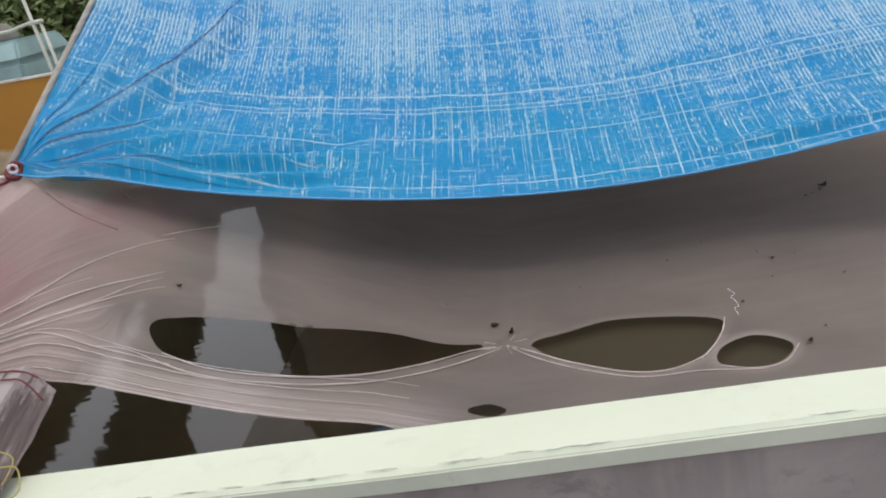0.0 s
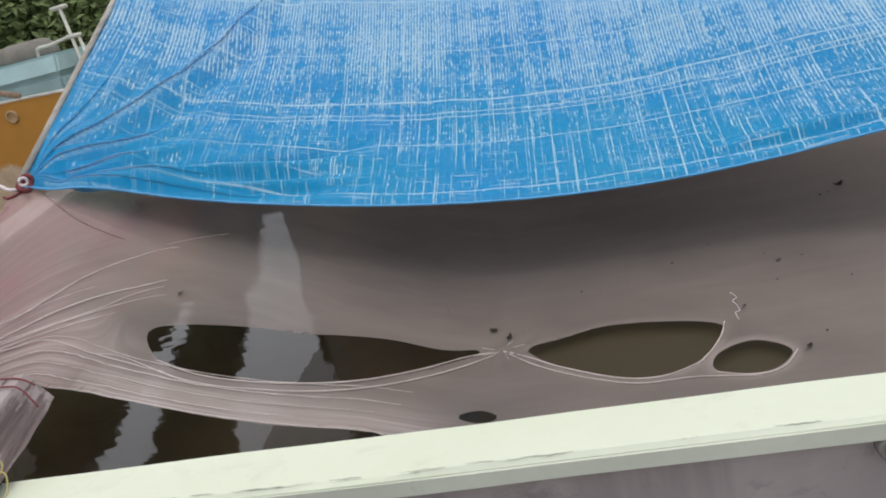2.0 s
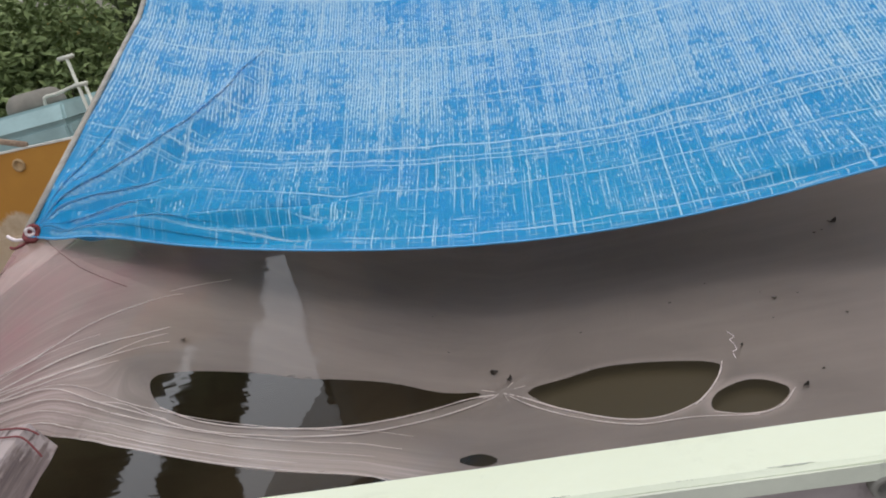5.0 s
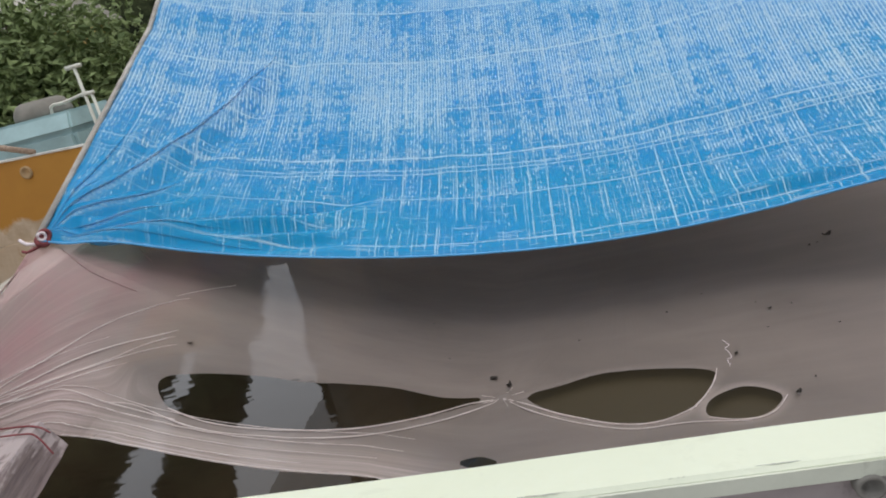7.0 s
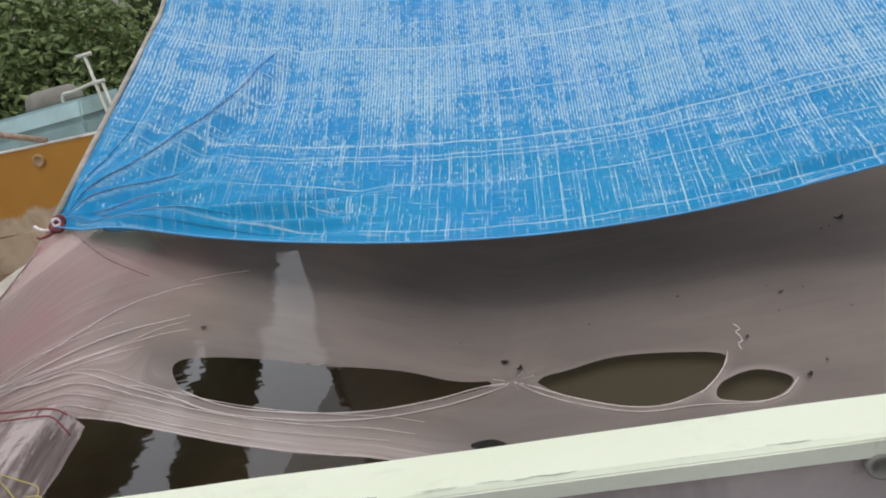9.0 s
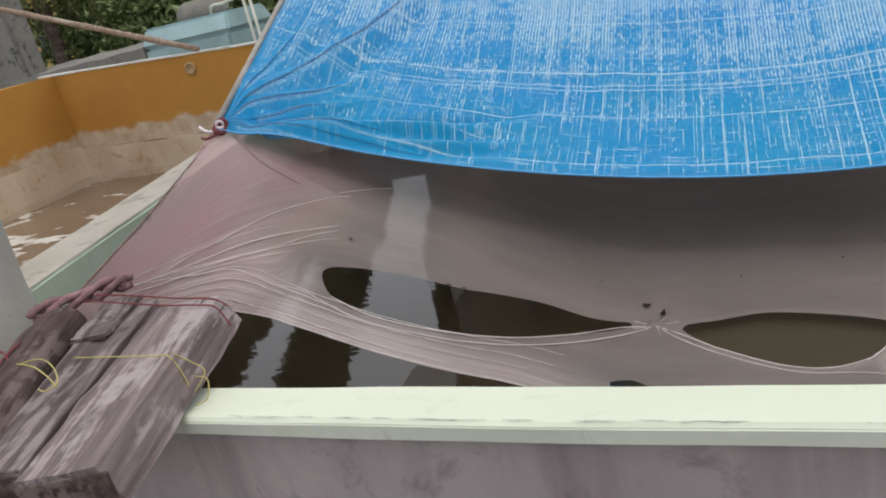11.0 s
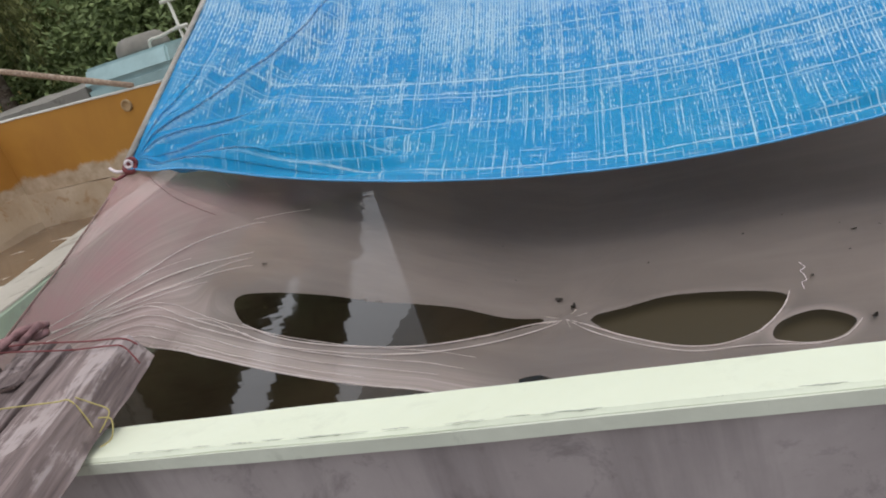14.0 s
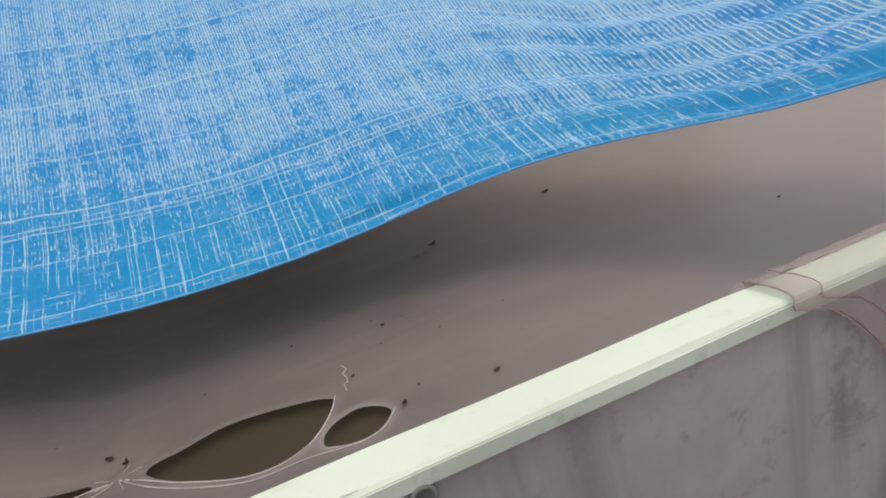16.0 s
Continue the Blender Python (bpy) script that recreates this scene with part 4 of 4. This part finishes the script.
def beam(name, a, b, wa, wb, h, label, batter=0.0, seed=0, material=M_PLANK):
    """A rough sawn timber from a to b (tops of the end centres), with uneven, split ends."""
    a, b = Vector(a), Vector(b)
    d = (b - a).normalized()
    s = Vector((d.y, -d.x, 0)).normalized()
    bm = bmesh.new()
    rings = []
    n = 26
    for i in range(n + 1):
        t = i / n
        c = a.lerp(b, t)
        w = (wa + (wb - wa) * t) / 2
        ring_v = []
        for k, (p, q) in enumerate([(-1, 0), (-0.93 + batter, 1), (-0.45, 1), (0, 1), (0.5, 1), (0.93, 1), (1, 0.92), (1, 0), (0.9, -0.0), (-0.9, -0.0)]):
            e = noise.noise_vector((t * 7 + seed, k * 3.3, seed)) * 0.006
            crack = -0.010 if k == 3 and noise.noise((t * 3, seed, 0)) > 0.0 else 0.0
            end = d * (0.02 * noise.noise((k * 2.1, seed + i, 3))) if i in (0, n) else Vector()
            ring_v.append(bm.verts.new(c + s * (p * w) + Vector((0, 0, -h + q * h + crack)) + e + end))
        rings.append(ring_v)
    m = len(rings[0])
    for r0, r1 in zip(rings, rings[1:]):
        for j in range(m):
            bm.faces.new((r0[j], r0[(j + 1) % m], r1[(j + 1) % m], r1[j]))
    bm.faces.new(rings[0][::-1])
    bm.faces.new(rings[-1])
    ob = part(name, bm, material)
    bev = ob.modifiers.new("worn_edges", 'BEVEL')
    bev.width, bev.segments, bev.limit_method = 0.004, 2, 'ANGLE'
    side_w = wb / 2 * 0.93
    q = Matrix(((s.x, d.x, 0, b.x), (s.y, d.y, 0, b.y), (0, 0, 1, b.z), (0, 0, 0, 1)))
    cut = box(-side_w, side_w, 0.004, 0.012, -h + 0.006, -0.008, 0.002, 3, 0.003, seed)
    bmesh.ops.transform(cut, matrix=q, verts=cut.verts)
    part("end_grain", cut, M_LOG, ob, "darker sawn end grain")
    return tagged(ob, label, "plank", "timbers on the pond corner")


beam("timber", (-0.12, 0.40, 0.448), (0.120, -0.31, 0.455), 0.225, 0.195, 0.088, "weathered grey timber with pale scuffs laid over the coping", 0.28, seed=2)
beam("timber", (-0.337, 0.385, 0.452), (-0.055, -0.32, 0.452), 0.175, 0.13, 0.088, "weathered grey plank with a broken edge laid over the coping", seed=7, material=M_PLANK_DARK)
beam("timber_piece", (-0.385, 0.42, 0.459), (-0.30, 0.19, 0.461), 0.12, 0.10, 0.012, "short grey board lying on the planks", seed=11, material=M_PLANK_DARK)
lp = curve([(-0.555, 0.335, 0.42), (-0.47, 0.18, 0.425), (-0.33, -0.06, 0.425), (-0.17, -0.33, 0.43)], 8)
log = part("log", tube([p + noise.noise_vector(p * 6) * 0.008 for p in lp], [0.064 + 0.0006 * k + 0.008 * noise.noise((k * 0.35, 2, 2)) for k in range(len(lp))], 14), M_LOG, smooth=True)
tagged(log, "round brown log tied beside the planks", "log", "timbers on the pond corner")


def cord(name, pts, r, material, label, category="twine", closed=False):
    ob = part(name, tube(curve(pts, 6, closed), r, 6, closed), material, smooth=True)
    return tagged(ob, label, category)


cord("dark_cord", [(-0.50, 0.38, 0.475), (-0.40, 0.365, 0.476), (-0.2, 0.358, 0.458), (-0.06, 0.352, 0.455), (-0.005, 0.345, 0.448), (0.035, 0.33, 0.40)], 0.0024, M_ROPE_RED, "dark red cord lashed over the planks", "cord")
cord("dark_cord", [(-0.48, 0.41, 0.478), (-0.36, 0.408, 0.472), (-0.18, 0.398, 0.458), (-0.05, 0.392, 0.452), (0.0, 0.385, 0.43)], 0.0024, M_ROPE_RED, "dark red cord lashed over the planks", "cord")
cord("dark_cord", [(-0.52, 0.09, 0.478), (-0.46, 0.06, 0.503), (-0.39, 0.03, 0.500), (-0.34, -0.02, 0.46), (-0.33, -0.05, 0.38)], 0.0028, M_ROPE_RED, "dark red cord round the log", "cord")
cord("dark_cord", [(-0.42, 0.10, 0.502), (-0.38, 0.0, 0.500), (-0.31, -0.06, 0.492)], 0.0028, M_ROPE_RED, "dark red cord round the log", "cord")
cord("yellow_twine", [(-0.25, 0.09, 0.458), (-0.14, 0.085, 0.461), (0.0, 0.085, 0.460), (0.05, 0.085, 0.458), (0.088, 0.07, 0.41), (0.092, 0.065, 0.36)], 0.0019, M_TWINE, "yellow twine tied round the planks")
cord("yellow_twine", [(0.088, 0.06, 0.36), (0.108, 0.09, 0.385), (0.102, 0.12, 0.40), (0.078, 0.11, 0.43), (0.05, 0.10, 0.457)], 0.0017, M_TWINE, "loose yellow twine loop by the coping")
cord("yellow_twine", [(0.095, 0.09, 0.40), (0.125, 0.095, 0.39), (0.140, 0.06, 0.362), (0.115, 0.04, 0.353)], 0.0017, M_TWINE, "loose yellow twine loop by the coping")
cord("yellow_twine", [(-0.473, 0.045, 0.460), (-0.358, 0.016, 0.488), (-0.271, -0.003, 0.492), (-0.172, -0.048, 0.492), (-0.145, -0.059, 0.470)], 0.0021, M_TWINE, "yellow twine round the log")
cord("yellow_twine", [(-0.343, 0.018, 0.486), (-0.285, 0.034, 0.490), (-0.199, -0.007, 0.490), (-0.135, -0.060, 0.485), (-0.147, -0.086, 0.480), (-0.166, -0.085, 0.485)], 0.0019, M_TWINE, "yellow twine round the log")

# ---- small things on the net and the wall ----


def leaf(at, size, turn, bend):
    n = 8
    bm = bmesh.new()
    top, low = [], []
    for i in range(n + 1):
        t = i / n
        w = 0.36 * size * math.sin(math.pi * min(1, t * 0.92 + 0.05)) ** 0.8
        z = bend * size * (t - 0.5) ** 2 + 0.002
        top.append((bm.verts.new((size * (t - 0.5), w, z + 0.15 * w)), bm.verts.new((size * (t - 0.5), 0, z)), bm.verts.new((size * (t - 0.5), -w, z + 0.15 * w))))
    for a, b in zip(top, top[1:]):
        bm.faces.new((a[0], a[1], b[1], b[0]))
        bm.faces.new((a[1], a[2], b[2], b[1]))
    bmesh.ops.solidify(bm, geom=list(bm.faces), thickness=0.0012)
    ob = part("dead_leaf", bm, M_DEADLEAF)
    z, _, _ = net_point(at[0], at[1])
    ob.matrix_world = pose(at[0], at[1], z + 0.003, 0, 0, turn)
    return tagged(ob, "small dark wet leaf lying on the net", "leaf", "leaves on the net")


LEAVES = [(0.993, 1.086, 0.040, -30, 0.5), (1.047, 1.021, 0.030, 70, 2.5), (0.126, 0.891, 0.026, 10, 1), (2.25, 1.80, 0.050, 25, 1.5), (2.166, 1.735, 0.020, 50, 1),
          (2.198, 1.75, 0.016, 10, 1), (1.721, 1.46, 0.013, 20, 1), (1.899, 1.264, 0.022, 0, 1), (1.586, 1.356, 0.016, 60, 1), (1.861, 1.14, 0.012, 30, 1),
          (2.056, 1.101, 0.014, 10, 1), (1.279, 1.254, 0.013, 80, 1), (0.754, 1.441, 0.015, 10, 1), (0.838, 1.199, 0.014, -20, 1), (1.838, 0.757, 0.026, 40, 1.5),
          (1.90, 0.82, 0.014, 60, 1), (1.972, 1.273, 0.012, -40, 1), (2.84, 1.93, 0.055, 10, 0.6), (3.36, 1.069, 0.028, 0, 1), (2.287, 1.107, 0.013, 30, 1),
          (1.87, 1.321, 0.010, 70, 1), (2.115, 0.739, 0.030, 15, 0.6), (1.738, 1.01, 0.020, 60, 1)]
for x, y, s, a, bnd in LEAVES:
    leaf((x, y), 0.75 * s, a, bnd)
# a pale curl of thread on the net
cord("thread_curl", [(1.716, 1.088, 0.012), (1.727, 1.053, 0.012), (1.712, 1.037, 0.012), (1.717, 1.013, 0.012), (1.718, 0.976, 0.012), (1.705, 0.967, 0.012), (1.705, 0.929, 0.012)], 0.0010, M_ROPE_WHITE, "pale curl of loose thread on the net", "thread")


def disc(name, at, r, depth, material, label, category):
    bm = bmesh.new()
    prof = [(r * 0.55, 0.0), (r * 0.72, -depth), (r, -depth * 0.9), (r * 1.03, 0.0)]
    rings = [[bm.verts.new((at[0] + q * math.cos(a), at[1] + p, at[2] + q * math.sin(a))) for a in (2 * math.pi * k / 24 for k in range(24))] for q, p in prof]
    for a, b in zip(rings, rings[1:]):
        for k in range(24):
            bm.faces.new((a[k], a[(k + 1) % 24], b[(k + 1) % 24], b[k]))
    bm.faces.new(rings[0])
    return tagged(part(name, bm, material, smooth=True), label, category)


disc("drain_stub", (1.752, 0.026, 0.292), 0.024, 0.022, M_CONCRETE, "grey pipe stub under the coping edge", "pipe")
disc("pipe_end", (2.83, 0.042, -0.20), 0.075, 0.05, M_BLACK, "black round pipe end in the pond wall", "pipe")
disc("pipe_stub", (-2.80, 4.098, 0.805), 0.050, 0.018, M_CUP, "round tan pipe stub in the ochre wall", "pipe")

# ---- beyond the parapet ----
tank = empty("water_tank", (-4.8, 7.2, 0.0))
tagged(tank, "faded teal plastic water tank with a dusty domed lid", "water tank")
tb = box(-0.72, 0.62, -0.45, 0.6, GROUND, 0.97, 0.05)
part("body", tb, M_TANK, tank)
shoulder = box(-0.72, 0.62, -0.45, 0.6, 0.965, 1.19, 0.03)
for v in shoulder.verts:
    if v.co.z > 1.08:
        v.co.x, v.co.y = -0.05 + (v.co.x + 0.05) * 0.96, 0.07 + (v.co.y - 0.07) * 0.82
part("shoulder", shoulder, M_TANK, tank, "sloping top of the tank")
dome = bmesh.new()
bmesh.ops.create_uvsphere(dome, u_segments=28, v_segments=14, radius=0.34)
for v in dome.verts:
    v.co = Vector((v.co.x, v.co.y, min(0.24, max(v.co.z, -0.04)) * 0.72 + 1.215)) + Vector((-0.02, 0.05, 0))
part("lid", dome, M_LID, tank, "grey dusty domed lid", True)

pipes = empty("pipework", (-4.03, 7.0, 0.0))
tagged(pipes, "white plastic pipework beside the water tank", "pipe")
part("riser", tube([(0.0, 0, GROUND), (0.0, 0, 1.62)], 0.019, 10), M_PVC, pipes, "", True)
part("riser", tube([(0.09, 0, GROUND), (0.09, 0, 1.30)], 0.018, 10), M_PVC, pipes, "", True)
part("branch", tube(curve([(0.09, 0, 1.30), (0.0, 0, 1.315), (-0.30, 0, 1.28), (-0.48, 0, 1.27), (-0.50, 0, 1.10)], 3), 0.018, 10), M_PVC, pipes, "", True)
part("tee", tube([(-0.11, 0, 1.63), (0.09, 0, 1.63)], 0.024, 10), M_PVC, pipes, "white tee on top", True)
part("elbow", tube([(-0.05, 0, 1.31), (0.12, 0, 1.305)], 0.025, 10), M_PVC, pipes, "", True)

bam = part("bamboo_pole", tube([Vector((-5.6, 4.16, 1.970)).lerp(Vector((-2.716, 4.16, 0.936)), k / 14) for k in range(15)], [0.024 + (0.003 if k % 3 == 0 else 0) for k in range(15)], 10), M_BAMBOO, smooth=True)
tagged(bam, "dry bamboo pole leaning on the ochre parapet", "pole")
post = part("concrete_post", box(-8.55, -7.72, 6.9, 7.3, GROUND, 4.5, 0.05, 6, 0.05, 4), M_POST)
tagged(post, "stained grey concrete post behind the parapet", "post")
ledge = part("roof_ledge", prism([(-0.5, 0.55), (-0.5, 0.93), (0.6, 1.00), (0.6, 0.55)], -8.2, -5.55, 20, 0.03, 8), M_CONCRETE)
ledge.location = (0, 7.3, 0.0)
for v in ledge.data.vertices:
    v.co.z += 0.06 * (v.co.x + 8.2) / 2.6
tagged(ledge, "mossy grey concrete roof ledge", "roof")
low = part("low_wall", box(-3.85, 2.5, 7.6, 7.9, GROUND, 1.12, 0.02, 5, 0.02, 6), M_CONCRETE)
structure(low, "grey concrete wall beyond the water tank", "wall")


def leaves_mesh(name, spots, size, material, parent=None, aspect=0.5, kind=None, droop=0.0):
    """Many small leaf blades, each a bent pair of faces, at the given spots."""
    rng = np.random.default_rng(len(spots))
    n = len(spots)
    spots = np.asarray(spots)
    a = rng.normal(size=(n, 3))
    a[:, 2] = a[:, 2] * 0.7 - droop
    a /= np.linalg.norm(a, axis=1)[:, None]
    b = rng.normal(size=(n, 3))
    b -= (b * a).sum(1)[:, None] * a
    b /= np.linalg.norm(b, axis=1)[:, None]
    c = np.cross(a, b)
    s = size * rng.uniform(0.6, 1.4, n)[:, None]
    p0, p1, p2 = spots - a * s * 0.5, spots + b * s * aspect * 0.5 + c * s * 0.12, spots + a * s * 0.5
    p3 = spots - b * s * aspect * 0.5 + c * s * 0.12
    v = np.stack([p0, p1, p2, p3], 1).reshape(-1, 3)
    k = np.arange(n)[:, None] * 4
    f = np.concatenate([k + [0, 1, 2], k + [0, 2, 3]])
    return mesh_object(name, v, f, material, parent)


def tree(at, height, spread, count, size, label, seed, name="tree"):
    rng = np.random.default_rng(seed)
    root = empty(name, at)
    tagged(root, label, "tree")
    trunk = [(0, 0, -0.1), (0.1 * spread, 0, height * 0.25), (0.0, 0.1 * spread, height * 0.6), (0.05, 0, height * 0.9)]
    part("trunk", tube(curve(trunk, 5), [0.16 - 0.009 * i for i in range(16)], 9), M_BARK, root, "", True)
    clumps = []
    for _ in range(34):
        d = rng.normal(size=3)
        d /= np.linalg.norm(d)
        r = rng.uniform(0.25, 1.0) ** 0.6
        clumps.append(np.array([d[0] * spread * r, d[1] * spread * r, height * 0.55 + d[2] * height * 0.47 * r]))
    for c in clumps[:7]:
        part("limb", tube(curve([(0, 0, height * 0.3), tuple(c * 0.5 + np.array([0, 0, height * 0.18])), tuple(c)], 4), [0.07, 0.06, 0.055, 0.05, 0.045, 0.04, 0.03, 0.025, 0.02], 7), M_BARK, root, "", True)
    spots = np.concatenate([c + rng.normal(size=(count // 34, 3)) * spread * 0.24 for c in clumps])
    spots = spots[spots[:, 2] > 0.05]
    leaves_mesh("crown", spots, size, M_LEAF, root)
    return root


tree((-7.6, 11.2, GROUND), 3.3, 1.6, 9000, 0.16, "dense green broad-leaved tree beyond the parapet", 1)
tree((-6.9, 10.8, GROUND), 3.0, 1.6, 9000, 0.15, "dense green broad-leaved tree beyond the water tank", 2)
tree((-9.3, 11.8, GROUND), 3.3, 1.6, 8000, 0.15, "dense green broad-leaved tree beside the concrete post", 3)
tree((-10.6, 12.4, GROUND), 3.6, 1.9, 9000, 0.17, "dense green tree behind the concrete post", 4)
tree((-9.0, 13.8, GROUND), 3.5, 1.7, 7000, 0.17, "green tree behind the front row of trees", 5)

house = empty("house", (-15.5, 19.0, GROUND))
tagged(house, "far yellow house half hidden by palms and trees", "house")
part("wall", box(-3.5, 3.5, -2, 2, 0, 3.9, 0.03), plain("yellow_house_wall", (0.62, 0.42, 0.13), 0.85, 0.2, scale=1.5), house)
roof = prism([(-2.5, 3.9), (0, 5.0), (2.5, 3.9), (2.5, 3.8), (-2.5, 3.8)], -3.9, 3.9, 4)
part("roof", roof, plain("pale_roof_sheet", (0.5, 0.47, 0.42), 0.7, 0.3, scale=2), house)
for wx in (-2.2, 0.2, 2.3):
    part("window", box(wx - 0.45, wx + 0.45, -2.04, -1.98, 1.5, 2.7, 0.01), plain("dark_window", (0.06, 0.06, 0.065), 0.3, 0.2), house, "dark window")


def palm(at, height, lean, seed, label):
    rng = np.random.default_rng(seed)
    root = empty("palm_tree", at)
    tagged(root, label, "palm")
    top = Vector((lean, 0.2, height))
    path = curve([(0, 0, -0.1), (lean * 0.25, 0, height * 0.4), (lean * 0.65, 0.1, height * 0.75), top], 6)
    part("trunk", tube(path, [0.15 + 0.01 * (k % 2) - 0.002 * k for k in range(len(path))], 10), M_BARK, root, "", True)
    for k in range(16):
        a = 2 * math.pi * k / 16 + rng.uniform(-0.2, 0.2)
        ln = rng.uniform(1.7, 2.5)
        up = rng.uniform(-0.2, 0.8)
        ribs = [np.array(top) + np.array([math.cos(a) * ln * t, math.sin(a) * ln * t, up * ln * t - 1.15 * ln * t * t]) for t in (i / 26 for i in range(27))]
        v, f = list(ribs), []
        side_v, out = np.array([-math.sin(a), math.cos(a), 0]), np.array([math.cos(a), math.sin(a), -0.4])
        for i in range(26):
            blade = 0.62 * math.sin(math.pi * min(1, i / 25 * 0.9 + 0.1)) + 0.08
            for sgn in (-1, 1):
                v.append(ribs[i] + side_v * sgn * blade * 0.55 + out * blade * 0.35 + np.array([0, 0, -blade * 0.55]))
                f.append((i, i + 1, len(v) - 1))
        mesh_object("frond", v, f, M_PALM, root)
    return root




def weeping(at, height, spread, strands, seed, label):
    """A tree whose thin leaves hang in long strings from a spreading top."""
    rng = np.random.default_rng(seed)
    root = empty("weeping_tree", at)
    tagged(root, label, "tree")
    part("trunk", tube(curve([(0, 0, -0.1), (0.1, 0, height * 0.4), (-0.1, 0.1, height * 0.8), (0, 0, height)], 5), [0.17 - 0.007 * i for i in range(16)], 10), M_BARK, root, "", True)
    spots, hubs = [], []
    for _ in range(strands):
        a, r = rng.uniform(0, 2 * math.pi), spread * rng.uniform(0.1, 1.0) ** 0.7
        top = height * (1.0 - 0.22 * (r / spread) ** 2) + rng.uniform(-0.25, 0.25)
        x, y, long = r * math.cos(a), r * math.sin(a), rng.uniform(0.5, 1.9)
        hubs.append((x, y, top))
        n = int(45 * long)
        t = rng.uniform(0, 1, n)
        out = np.stack([x + 0.14 * t * math.cos(a) + rng.normal(0, 0.035, n), y + 0.14 * t * math.sin(a) + rng.normal(0, 0.035, n), top - long * t], 1)
        spots.append(out)
    for x, y, z in hubs[:9]:
        part("limb", tube(curve([(0, 0, height * 0.7), (x * 0.5, y * 0.5, (height * 0.8 + z) / 2 + 0.15), (x, y, z)], 4), [0.06 - 0.005 * i for i in range(9)], 7), M_BARK, root, "", True)
    leaves_mesh("crown", np.concatenate(spots), 0.15, M_HANGING, root, 0.16, droop=1.6)
    return root


weeping((-10.2, 9.9, GROUND), 4.0, 1.9, 230, 21, "weeping tree with dark hanging strings of leaves")
palm((-12.6, 13.0, GROUND), 5.2, 0.9, 12, "coconut palm with drooping dark fronds")
palm((-14.0, 15.4, GROUND), 5.4, -0.5, 13, "coconut palm with drooping dark fronds")

# far belt of trees added to close the view, mostly unseen; its height and two slanting gaps of sky shape what the pond
# mirrors
bv, bf, seen_at = [], [], {}
CELL = 0.5


def belt_vertex(i, j):
    if (i, j) not in seen_at:
        az, el = radians(-130 + CELL * i), radians(-6 + CELL * j)
        d = 46 + 2.5 * noise.noise((i * 0.11, j * 0.11, 2))
        seen_at[i, j] = len(bv)
        bv.append((d * math.sin(az), 1 + d * math.cos(az), d * math.tan(el)))
    return seen_at[i, j]


for i in range(int(280 / CELL)):
    for j in range(int(66 / CELL)):
        az, el = -130 + CELL * (i + 0.5), -6 + CELL * (j + 0.5)
        wig = 0.7 * noise.noise((el * 0.9, az * 0.15, 1))
        top_el = 12 + 32 * max(0.0, min(1.0, (az + 62) / 15, (26 - az) / 22)) + 6 * noise.noise((az * 0.25, 0, 0)) + 4 * noise.noise((az * 0.6, 3, 0))
        right_gap = max(-34.5, -26.2 - 0.60 * (el - 15)) < az + wig < -24.8 + 0.5 * max(0.0, 20 - el) and el > 12
        left_gap = -36.0 - 1.30 * (el - 20) < az + wig < -34.6 - 0.85 * (el - 20) and el > 18
        if el < top_el and not right_gap and not left_gap:
            bf.append((belt_vertex(i, j), belt_vertex(i + 1, j), belt_vertex(i + 1, j + 1), belt_vertex(i, j + 1)))
k = Mat("far_foliage", (0.03, 0.04, 0.02), 0.9, spec=0.1)
k.colour(k.mix(k.ramp(k.noise(0.9, 6, 0.7), (0.4, 0.0), (0.62, 1.0)), (0.012, 0.016, 0.008), (0.05, 0.062, 0.028)))
belt = mesh_object("backdrop", bv, bf, k.m, None, True)
structure(belt, "dark far belt of trees added with gaps of sky for the pond's reflections", "backdrop")
